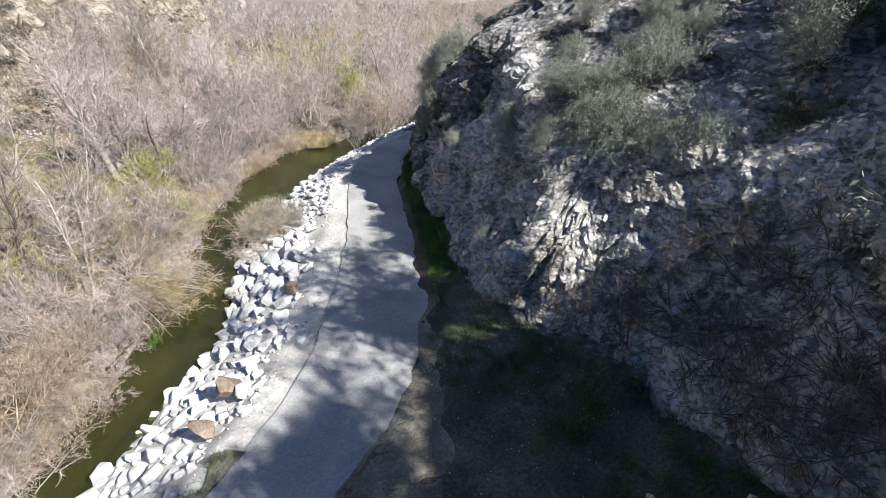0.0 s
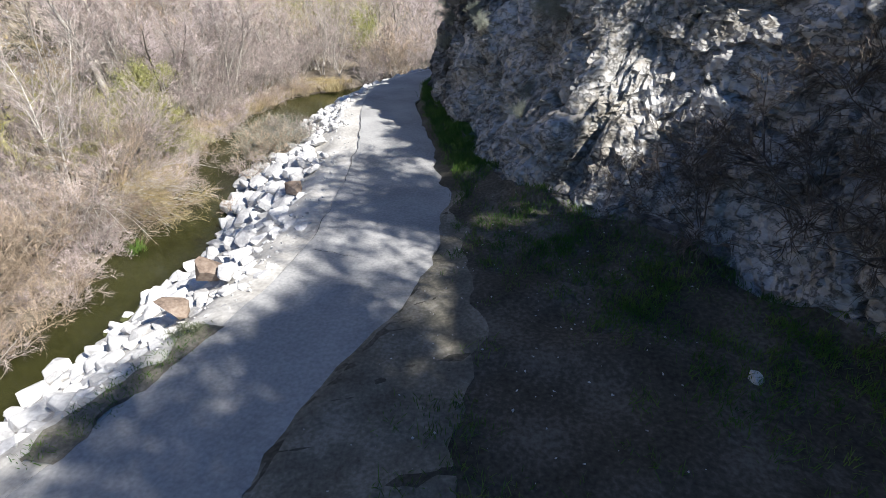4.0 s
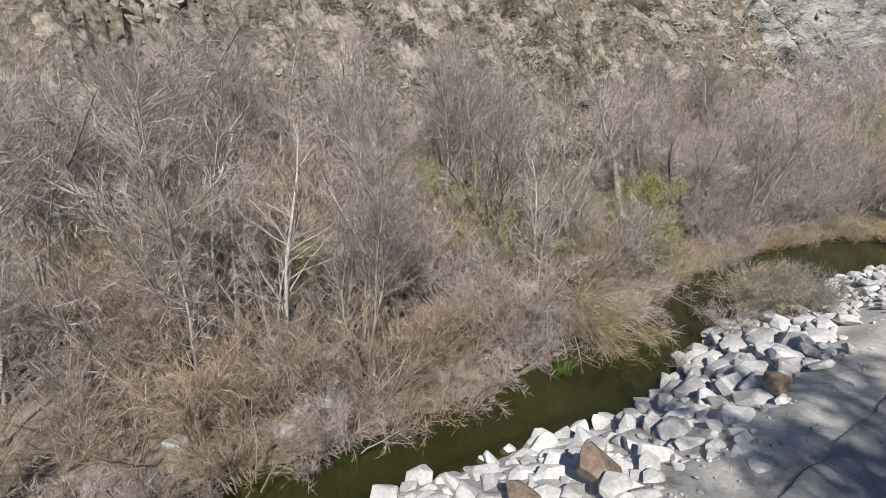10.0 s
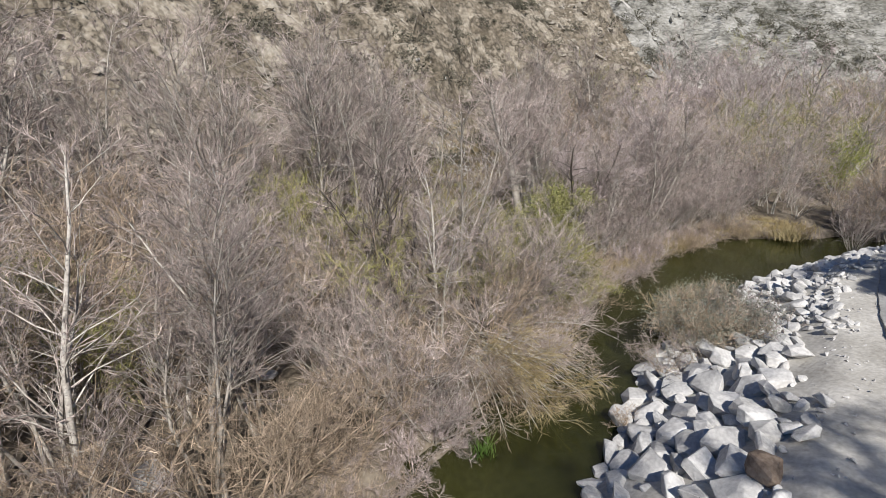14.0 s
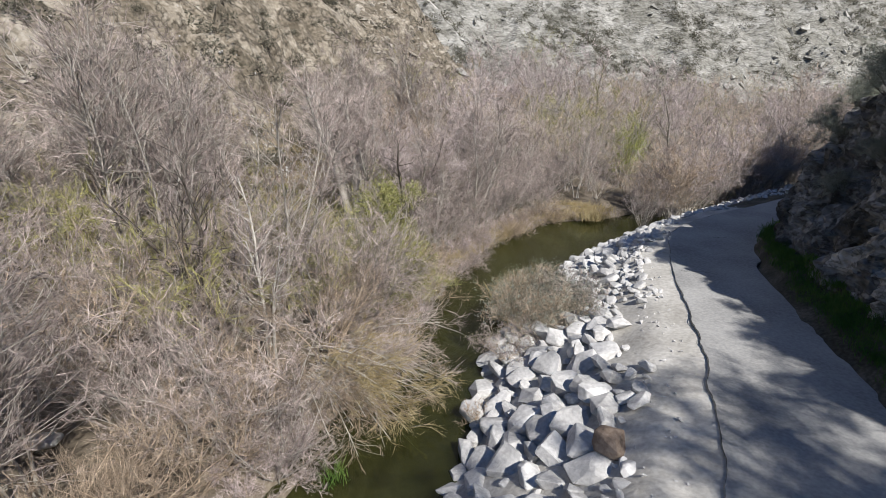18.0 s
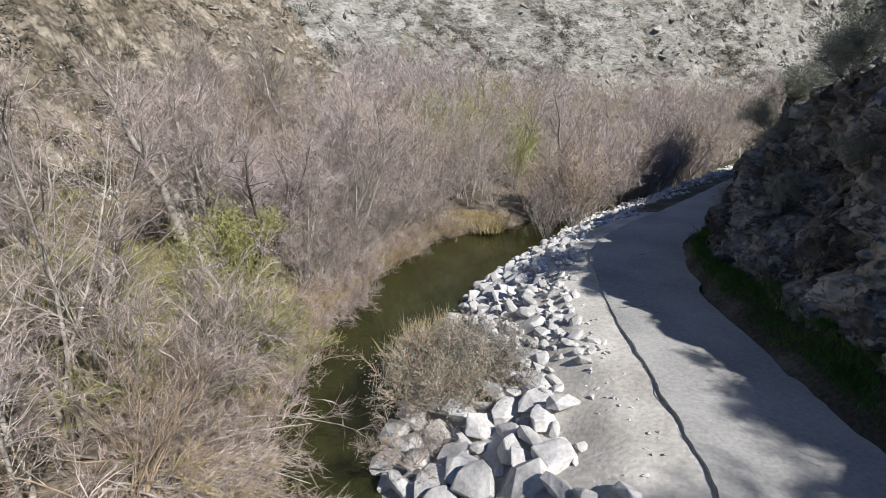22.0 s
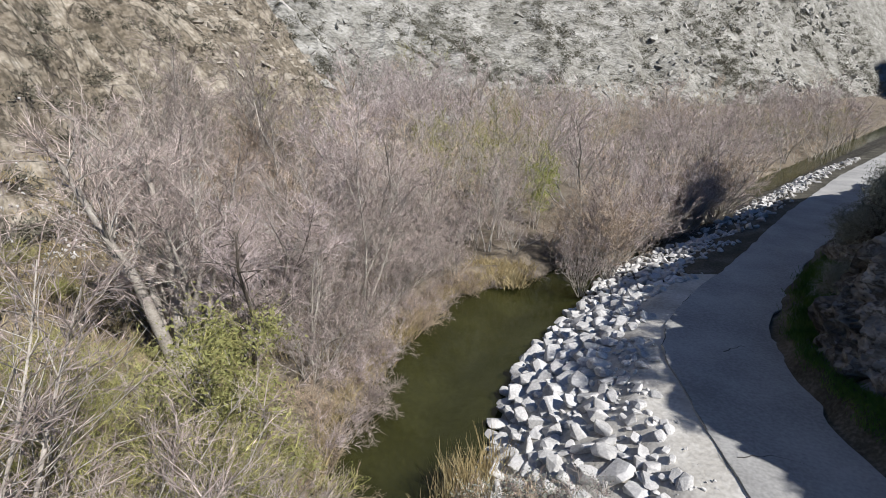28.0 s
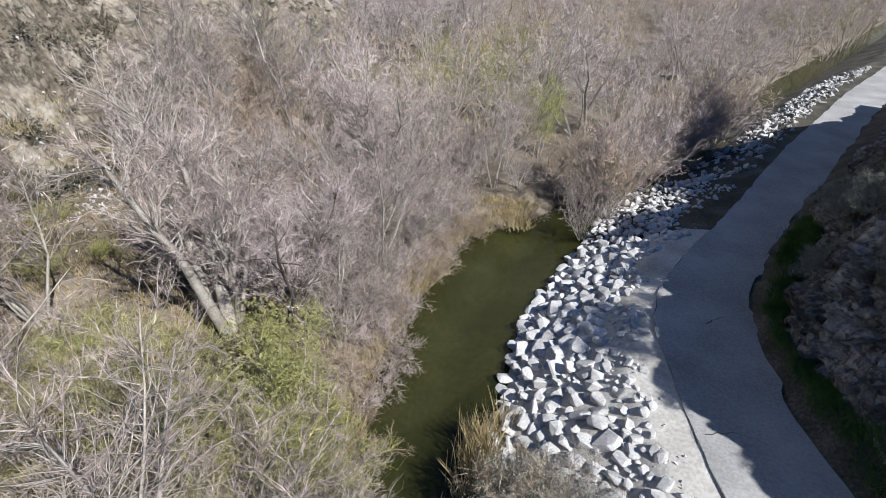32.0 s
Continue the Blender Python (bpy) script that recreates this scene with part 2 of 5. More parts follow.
wclear.inputs["Color"].default_value = (0.30, 0.34, 0.14, 1)
wmix = wnodes.new("ShaderNodeMixShader")
wmix.inputs[0].default_value = 0.72
wl.new(wclear.outputs[0], wmix.inputs[1])
wl.new(wb.outputs[0], wmix.inputs[2])
wl.new(wmix.outputs[0], wnodes["Material Output"].inputs["Surface"])


# ---- mesh helpers ----
def mesh_of(name, verts, faces, mats, smooth=False, slots=None):
    """A mesh from points and faces; an array of faces, all with as many corners, is the quick way."""
    me = bpy.data.meshes.new(name)
    if isinstance(faces, np.ndarray) and len(faces):
        verts = np.asarray(verts, dtype=np.float32)
        count, corners = faces.shape
        me.vertices.add(len(verts))
        me.vertices.foreach_set("co", verts.ravel())
        me.loops.add(count * corners)
        me.loops.foreach_set("vertex_index", faces.astype(np.int32).ravel())
        me.polygons.add(count)
        me.polygons.foreach_set("loop_start", np.arange(0, count * corners, corners, dtype=np.int32))
        me.update(calc_edges=True)
    else:
        me.from_pydata([tuple(v) for v in verts], [], [tuple(f) for f in faces])
    for m in mats if isinstance(mats, (list, tuple)) else [mats]:
        me.materials.append(m)
    if slots is not None:
        me.polygons.foreach_set("material_index", np.asarray(slots, dtype=np.int32))
    me.polygons.foreach_set("use_smooth", np.full(len(me.polygons), smooth))
    me.update()
    return me


def grid_faces(rows, cols):
    a = np.arange(rows * cols).reshape(rows, cols)
    return np.stack([a[:-1, :-1], a[:-1, 1:], a[1:, 1:], a[1:, :-1]], -1).reshape(-1, 4)


def value_noise(x, y, seed=0):
    """Smooth value noise on arrays, -1 to 1."""
    x, y = np.asarray(x, float), np.asarray(y, float)
    xi, yi = np.floor(x).astype(np.int64), np.floor(y).astype(np.int64)
    fx, fy = x - xi, y - yi
    fx, fy = fx * fx * (3 - 2 * fx), fy * fy * (3 - 2 * fy)

    def h(a, b):
        v = (a * 374761393 + b * 668265263 + seed * 974711) & 0x7FFFFFFF
        v = ((v ^ (v >> 13)) * 1274126177) & 0x7FFFFFFF
        return ((v ^ (v >> 16)) & 0xFFFF) / 32767.5 - 1

    top = h(xi, yi) * (1 - fx) + h(xi + 1, yi) * fx
    low = h(xi, yi + 1) * (1 - fx) + h(xi + 1, yi + 1) * fx
    return top * (1 - fy) + low * fy


def fbm(x, y, octaves=4, seed=0, gain=0.5):
    total, amp = 0.0, 1.0
    for k in range(octaves):
        total = total + amp * value_noise(x * 2.0 ** k, y * 2.0 ** k, seed + 17 * k)
        amp *= gain
    return total


# ---- plan: x of each line at a given y ----
def line(*pairs):
    ys, xs = [p[0] for p in pairs], [p[1] for p in pairs]
    dense = np.arange(-62, 602, 0.25)
    k = np.exp(-0.5 * (np.arange(-12, 13) * 0.25 / 0.9) ** 2)
    soft = np.convolve(np.pad(np.interp(dense, ys, xs), 12, "edge"), k / k.sum(), "valid")
    return lambda y: np.interp(y, dense, soft)


ROAD_L = line((-60, -9), (5, -11), (7, -10.6), (10, -10), (13, -9.4), (15.8, -8.95), (17.6, -8.9), (21, -9.3), (25, -10), (28.5, -10.7), (32, -11.5), (36, -12.8), (40, -13.9), (44, -14.7), (48, -14.1), (52, -12.3), (56.7, -10.2), (72.5, -3.5), (94, 6.7), (130, 26), (600, 260))
ROAD_R = line((-60, -4), (5, -5.6), (7, -5.8), (9, -5.8), (11.4, -5.1), (14, -4.5), (16.5, -4.0), (19, -4.0), (23, -4.4), (27.7, -5.7), (33.3, -7.6), (38, -9.2), (41, -9.9), (45, -10.3), (47.4, -10), (51.5, -8.7), (58, -5.9), (70, -0.3), (82, 5.2), (94, 11.2), (130, 30.5), (600, 266))
RIP = line((-60, -13), (5, -12.5), (8, -12), (12, -10.9), (15, -10.4), (19, -10.4), (24, -11.4), (27, -12.2), (31, -12.6), (34, -13.6), (38, -15), (42, -15.8), (46, -15.5), (50, -14.6), (56, -12.2), (72.5, -5.5), (94, 4.5), (130, 23.5), (600, 257))
NEAR_W = line((-60, -17), (5, -17), (11, -17), (15, -17.0), (18, -17.0), (22, -16.7), (25, -17.3), (27, -18.2), (30, -19.5), (33, -20.2), (38, -20.9), (46, -21.1), (52, -19.9), (54, -19.3), (57, -18.5), (62, -17.5), (72, -13.5), (94, -2), (130, 16), (600, 250))
FAR_W = line((-60, -20), (5, -19.6), (11, -19.8), (15, -20), (18, -20.6), (22, -21.6), (27, -22.6), (30, -24.3), (34, -25.3), (38, -26.8), (45, -27.4), (50, -27.3), (54.5, -26.6), (57, -24.8), (60, -22), (64, -20), (72, -16.5), (94, -6), (130, 12), (600, 245))
HILL = line((-60, -46), (10, -47), (40, -52), (80, -54), (120, -60), (184, -42), (261, 30), (331, 72), (600, 240))
CLIFF_PTS = [(16, -30), (15, -10), (13.5, 4), (11, 10), (8.6, 13.6), (6.6, 16.3), (4.8, 18.4), (2.8, 19.5), (1.0, 20.3), (-0.4, 21.2), (-2.0, 23.6), (-4.2, 28.4), (-6.4, 34.4), (-8.2, 39.2), (-9.2, 42), (-9.5, 44), (-8.9, 46.5), (-6.8, 52), (-4, 58.5), (1.5, 70), (10, 88)]
CLIFF = line(*[(y, x) for x, y in CLIFF_PTS], (130, 34), (600, 270))
WATER_Z = -3.5


def ground_profile(y):
    """Control points (x, z) across the valley at y."""
    hb, fw, nw, rip = HILL(y), FAR_W(y), NEAR_W(y), RIP(y)
    rl, rr, cl = ROAD_L(y), ROAD_R(y), CLIFF(y)
    far = 1 + 0.9 * np.clip((y - 150) / 150, 0, 1)
    north = np.clip((y - 82) / 10, 0, 1)
    return [
        (hb - 330, 260 * far), (hb - 110, 96 * far), (hb - 14, 13.0), (hb, 1.0), (0.5 * (hb + fw), -2.0), (fw - 2.2, -2.8), (fw, WATER_Z),
        (0.5 * (fw + nw), WATER_Z - 1.0), (nw, WATER_Z - 0.1), (rip, -0.22), (rl + 0.5, 0.005), (rl + 1.0, -0.12), (rr - 0.4, -0.12), (rr, 0.045),
        (cl - 0.2, 1.0), (cl + 12, 2.0 + 10 * north), (cl + 40, 15 + 12 * north), (cl + 300, 170 * far)]


SPLIT = [10, 70, 12, 34, 16, 8, 4, 4, 14, 5, 2, 4, 2, 14, 8, 10, 8]
REGION = [0, 0, 0, 1, 1, 1, 2, 2, 3, 4, 5, 5, 6, 6, 7, 7, 7]
ys = np.concatenate([np.arange(-60, 0, 3.0), np.arange(0, 66, 0.5), np.arange(66, 150, 1.0), np.arange(150, 330, 2.5), np.arange(330, 601, 6.0)])
rows_xyz, col_region = [], []
for y in ys:
    ctl = ground_profile(y)
    xs, zs = [], []
    for k, n in enumerate(SPLIT):
        f = np.arange(n) / n
        xs.append(ctl[k][0] + f * (ctl[k + 1][0] - ctl[k][0]))
        zs.append(ctl[k][1] + f * (ctl[k + 1][1] - ctl[k][1]))
    xs.append([ctl[-1][0]]), zs.append([ctl[-1][1]])
    rows_xyz.append(np.stack([np.concatenate(xs), np.full(sum(SPLIT) + 1, y), np.concatenate(zs)], -1))
ground_v = np.array(rows_xyz)
col_region = np.concatenate([[r] * n for r, n in zip(REGION, SPLIT)] + [[7]])
gx, gy = ground_v[..., 0], ground_v[..., 1]
amp = np.array([2.6, 0.35, 0.12, 0.16, 0.03, 0.0, 0.12, 0.8])[col_region][None, :]
freq = np.array([0.11, 0.5, 0.6, 0.9, 0.8, 1, 0.7, 0.3])[col_region][None, :]
ground_v[..., 2] += amp * fbm(gx * freq, gy * freq, 4, 3)
def cells(x, y, seed=0):
    """Cell noise on arrays: a random value for the nearest cell and the distance to its border."""
    xi, yi = np.floor(x).astype(np.int64), np.floor(y).astype(np.int64)
    best, second, val = np.full(x.shape, 9.0), np.full(x.shape, 9.0), np.zeros(x.shape)
    for dx in (-1, 0, 1):
        for dy in (-1, 0, 1):
            a, b = xi + dx, yi + dy
            h = (a * 73856093 ^ b * 19349663 ^ (seed * 83492791)) & 0x7FFFFFFF
            h = ((h ^ (h >> 13)) * 1274126177) & 0x7FFFFFFF
            d = np.hypot(a + (h & 1023) / 1023.0 - x, b + ((h >> 10) & 1023) / 1023.0 - y)
            near = d < best
            second = np.where(near, best, np.minimum(second, d))
            val = np.where(near, ((h >> 20) & 255) / 127.5 - 1, val)
            best = np.minimum(best, d)
    return val, second - best


hill_w = np.clip((HILL(ys)[:, None] - gx) / 10, 0, 1)
gully = np.abs(fbm(gx * 0.028, gy * 0.04, 3, 9))
crag, _ = cells(gx * 0.16 + 0.06 * gy, gy * 0.22, 5)
crag2, _ = cells(gx * 0.4, gy * 0.45 + 0.1 * gx, 6)
rocky = np.clip(0.55 + fbm(gx * 0.035, gy * 0.035, 3, 14), 0, 1)
ground_v[..., 2] += hill_w * (6.0 * gully + rocky * (1.9 * crag + 1.0 * crag2))


def ground_z(x, y):
    """Height of the ground sheet at a place."""
    k = int(np.clip(np.searchsorted(ys, y), 1, len(ys) - 1))
    f = (y - ys[k - 1]) / (ys[k] - ys[k - 1])
    a = np.interp(x, ground_v[k - 1, :, 0], ground_v[k - 1, :, 2])
    b = np.interp(x, ground_v[k, :, 0], ground_v[k, :, 2])
    return float(a * (1 - f) + b * f)


R, C = gx.shape
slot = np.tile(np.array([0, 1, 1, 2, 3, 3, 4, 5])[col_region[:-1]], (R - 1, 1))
bank_cols = np.where(col_region[:-1] == 3)[0]
slot[:, bank_cols[5:]] = 3
slot[np.ix_(ys[:-1] < 24.5, bank_cols)] = 3
# past y 54: verge soil, whose dark colour also carries the hedge's painted shade
shaded_verge_cols = np.where((col_region[:-1] == 3) | (col_region[:-1] == 4))[0]
slot[np.ix_(ys[:-1] > 54, shaded_verge_cols)] = 4
grey = (gy[:-1, :-1] + 0.35 * gx[:-1, :-1] + 14 * fbm(gx[:-1, :-1] * 0.04, gy[:-1, :-1] * 0.04, 3, 60)) > 82
slot[(slot == 0) & grey] = 6
ax, ay = gx[:-1, :-1], gy[:-1, :-1]
fr = np.clip(((ax + 76) * 13 + (ay - 112) * 20) / 569.0, 0, 1)
scree = np.hypot(ax + 76 - 13 * fr, ay - 112 - 20 * fr) < 1.5 + 1.2 * fr + fbm(ax * 0.3, ay * 0.3, 2, 4)
slot[((slot == 0) | (slot == 6)) & scree] = 3
ground = new("ground", mesh_of("ground", ground_v.reshape(-1, 3), grid_faces(R, C), [M_HILL, M_FLOOD, M_BANK, M_SHOULDER, M_VERGE, M_CLIFF_SHADE, M_HILL_GREY], False, slot.ravel()))
ground.data.polygons.foreach_set("use_smooth", np.isin(slot.ravel(), (1, 2, 3, 4)))
tagged(ground, "canyon floor of brown soil rising to a pale rocky hillside", "ground", kind="structure")


def strip(name, left, right, z, y0, y1, step, cols, mat, label, category, relief=0.0, thick=0.12):
    """A long slab between two lines of the plan."""
    yy = np.arange(y0, y1 + 1e-6, step)
    f = np.linspace(0, 1, cols)[None, :]
    l, r = left(yy)[:, None], right(yy)[:, None]
    x = l + (r - l) * f
    y = np.repeat(yy[:, None], cols, 1)
    zz = z(x, y) + relief * fbm(x * 0.9, y * 0.9, 3, 5)
    v = np.stack([x, y, zz], -1)
    low = v[:, [0, -1]].copy()
    low[..., 2] -= thick
    n = len(yy)
    verts = np.concatenate([v.reshape(-1, 3), v[:, [0, -1]].reshape(-1, 3), low.reshape(-1, 3)])
    base = n * cols
    faces = [tuple(q) for q in grid_faces(n, cols)]
    for k in range(n - 1):
        a, b = base + 2 * k, base + 2 * n + 2 * k
        faces.append((a, a + 2, b + 2, b))
        faces.append((a + 1, b + 1, b + 3, a + 3))
    ob = new(name, mesh_of(name, verts, faces, mat, True))
    return tagged(ob, label, category, kind="structure")


road = strip("road", lambda y: ROAD_L(y) + 0.1 * fbm(y * 0.9, y * 0, 4, 21), lambda y: ROAD_R(y) + 0.28 * fbm(y * 0.55, y * 0, 4, 88), lambda x, y: 0.034 + 0 * x, -58, 420, 0.5, 9, M_ROAD, "narrow worn grey paved canyon road with dusty edges", "road", 0.006)
water = strip("water", lambda y: FAR_W(y) - 3.0, lambda y: NEAR_W(y) + 1.5, lambda x, y: WATER_Z + 0 * x, -58, 300, 1.0, 5, M_WATER, "slow green-brown river water between willows and riprap", "water", 0.0, 0.02)
water.visible_shadow = False

def soft_edge(base, off, seed):
    return lambda y: base(y) + off + 0.3 * fbm(y * 1.1, y * 0, 4, seed)


dirt = strip("dirt_strip", soft_edge(ROAD_L, -0.7, 51), soft_edge(ROAD_L, -0.1, 52), lambda x, y: 0.05 + 0 * x, 7.4, 12.6, 0.2, 6, M_ROADSIDE, "dark soil strip with weeds beside the road", "soil", 0.01)

def verge_edge(y):
    return ROAD_R(y) + np.interp(y, (0, 10, 14, 17, 21, 24), (5.0, 3.6, 2.4, 1.3, 0.7, 0.3)) + 0.45 * fbm(y * 0.6, y * 0, 3, 57)


verge_soil = strip("verge_soil", lambda y: ROAD_R(y) - 0.35, verge_edge, lambda x, y: np.vectorize(ground_z)(x, y) + 0.012, -10, 24, 0.4, 12, M_ROADSIDE, "trodden grey-brown soil beside the road", "soil")


def crack_line(points, width, label):
    """A dark crack along a chain of (x, y) on the road."""
    p = np.array(points, float)
    t = np.linspace(0, len(p) - 1, 12 * len(p))
    x, y = np.interp(t, np.arange(len(p)), p[:, 0]), np.interp(t, np.arange(len(p)), p[:, 1])
    d = np.stack([np.gradient(x), np.gradient(y)], -1)
    d /= np.linalg.norm(d, axis=1)[:, None]
    wob = 0.06 * fbm(t * 2.3, t * 0, 3, 45)
    w = width * np.clip(0.7 + fbm(t * 1.7, t * 0 + 5, 2, 46), 0.15, 1.3)
    x, y = x - d[:, 1] * wob, y + d[:, 0] * wob
    v = np.concatenate([np.stack([x - d[:, 1] * w * q, y + d[:, 0] * w * q, 0 * x + 0.05], -1) for q in (-1, 1)])
    n = len(x)
    tagged(new("road_crack", mesh_of("road_crack", v, [(k, n + k, n + k + 1, k + 1) for k in range(n - 1)], M_CRACK)), label, "crack", kind="structure")


crack_line([(-13.0, 37.9), (-12.0, 38.3), (-10.8, 38.0)], 0.014, "thin crack across the worn road")
crack_line([(-8.6, 17.6), (-6.8, 17.3), (-5.0, 17.8)], 0.008, "hairline joint across the worn road")
crack_line([(-12.4, 44.6), (-11.6, 45.4), (-11.2, 44.8)], 0.02, "dark patched crack in the road")

# crack between the road and its concrete shoulder
yy = np.arange(5, 60, 0.15)
cx = ROAD_L(yy) + 0.1 * fbm(yy * 0.9, yy * 0, 4, 21)
cw = np.interp(yy, (12, 16), (0.3, 1)) * (0.006 + 0.012 * np.clip(fbm(yy * 0.6, yy * 0 + 3, 3, 8), -0.35, 1.2))
cv = np.concatenate([np.stack([cx - cw, yy, 0 * yy + 0.05], -1), np.stack([cx + cw, yy, 0 * yy + 0.05], -1)])
n = len(yy)
crack = new("road_joint", mesh_of("road_joint", cv, [(k, n + k, n + k + 1, k + 1) for k in range(n - 1)], M_CRACK))
tagged(crack, "dark weathered crack along the road edge", "joint", kind="structure")

# ---- cliff ----
cp = np.array(CLIFF_PTS, float)
seg = np.r_[0, np.cumsum(np.hypot(*np.diff(cp, axis=0).T))]
SS = np.concatenate([np.arange(0, 30, 1.0), np.arange(30, seg[-1] - 25, 0.15), np.arange(seg[-1] - 25, seg[-1], 0.5)])
VV = np.concatenate([np.arange(-1.0, 11, 0.15), np.arange(11, 16, 0.3), np.arange(16, 40, 0.8)])
bx, by = np.interp(SS, seg, cp[:, 0]), np.interp(SS, seg, cp[:, 1])
kern = np.ones(15) / 15
sx, sy = np.convolve(np.pad(bx, 7, "edge"), kern, "valid"), np.convolve(np.pad(by, 7, "edge"), kern, "valid")
tx, ty = np.gradient(sx, SS), np.gradient(sy, SS)
tl = np.hypot(tx, ty)
nx_, ny_ = np.convolve(np.pad(ty / tl, 7, "edge"), kern, "valid"), np.convolve(np.pad(-tx / tl, 7, "edge"), kern, "valid")
S2, V2 = np.meshgrid(SS, VV, indexing="ij")
SLOPE = line((-60, 0.18), (6, 0.18), (14, 0.22), (16.2, 0.6), (20.5, 0.62), (22.5, 0.37), (27, 0.42), (30.5, 0.41), (34, 0.3), (44, 0.3), (50, 0.4), (58, 0.45), (75, 0.45), (90, 0.6), (600, 0.6))
CREST = line((-60, 34), (-3.5, 32), (-1.8, 27), (0.5, 15.5), (3.5, 11), (8, 9.5), (12, 8.5), (18, 8.8), (22, 7.8), (26, 8), (28, 10.2), (31, 12.0), (34, 10.9), (37, 9.0), (40, 7.4), (43, 6.2), (44.5, 6.8), (46, 8.6), (48, 9.8), (51, 11), (58, 11.6), (65, 11.5), (72, 10.5), (77, 8.5), (82, 4.5), (88, 4), (600, 4))
kk, crest = SLOPE(sy)[:, None], CREST(sy)[:, None]
lean = kk * np.minimum(V2, crest) + np.interp(sy, (-6, -2, 8, 16, 30, 42), (0.85, 1.35, 1.35, 1.3, 1.55, 1.8))[:, None] * np.maximum(V2 - crest, 0)
big = 0.7 * fbm(S2 * 0.22, V2 * 0.2, 2, 31)
u1, w1 = S2 * 0.8 + V2 * 0.35, V2 * 0.9 - S2 * 0.3
u1, w1 = u1 + 0.35 * fbm(S2 * 0.6, V2 * 0.6, 2, 71), w1 + 0.35 * fbm(S2 * 0.6, V2 * 0.6, 2, 72)
b1, e1 = cells(u1 * 0.5, w1 * 0.55, 11)
b2, e2 = cells(u1 * 1.4, w1 * 1.3, 12)
b3, e3 = cells(u1 * 4.2, w1 * 4.0, 13)
tilt1 = 0.35 * np.sin(b1 * 40) * (u1 % 1 - 0.5)
blocky = 0.42 * b1 + 0.2 * b2 + 0.06 * b3 + tilt1 - 0.3 * np.exp(-(e1 / 0.07) ** 2) - 0.12 * np.exp(-(e2 / 0.09) ** 2)
ridge = 0.5 * np.abs(fbm(S2 * 0.4 + 0.35 * V2, V2 * 0.3, 3, 37))
small = 0.06 * fbm(S2 * 3.1, V2 * 2.7, 3, 43)
damp = np.clip((V2 + 0.6) / 1.8, 0.2, 1)
# the big unseen slope behind the start is shaped to the sun's angle to shade the verge
lean = np.where(sy[:, None] < 4, np.maximum(lean, 0.947 * (V2 + 0.6) - 2.2 - sx[:, None]), lean)
inward = lean + (big - ridge - blocky + small) * damp
# the chute of dark stone between the two bright faces
chute = np.exp(-((S2 - np.interp(21.0, sy, SS) - 0.05 * V2) / 0.55) ** 2) * np.clip(V2, 0, 1)
inward += 0.7 * chute
cv = np.stack([sx[:, None] + nx_[:, None] * inward, sy[:, None] + ny_[:, None] * inward, 0.6 + V2 + 0.12 * fbm(S2, V2, 3, 47)], -1)
# beyond y 33 and above the crest, shade is painted in by the darker copy
shade_rock = ((sy[:-1, None] + 5 * fbm(S2[:-1, :-1] * 0.3, V2[:-1, :-1] * 0.3, 4, 61) + 9.0 * np.maximum(V2[:-1, :-1] - crest[:-1], 0)) > 33).ravel()
cliff = new("cliff", mesh_of("cliff", cv.reshape(-1, 3), grid_faces(len(SS), len(VV)), [M_CLIFF, M_CLIFF_SHADE], False, shade_rock.astype(np.int32)))
tagged(cliff, "steep fractured grey rock cliff in shade beside the road", "cliff", kind="structure")


def on_cliff(s, v):
    i, j = int(np.searchsorted(SS, s)), int(np.searchsorted(VV, v))
    return Vector(cv[min(i, len(SS) - 1), min(j, len(VV) - 1)])


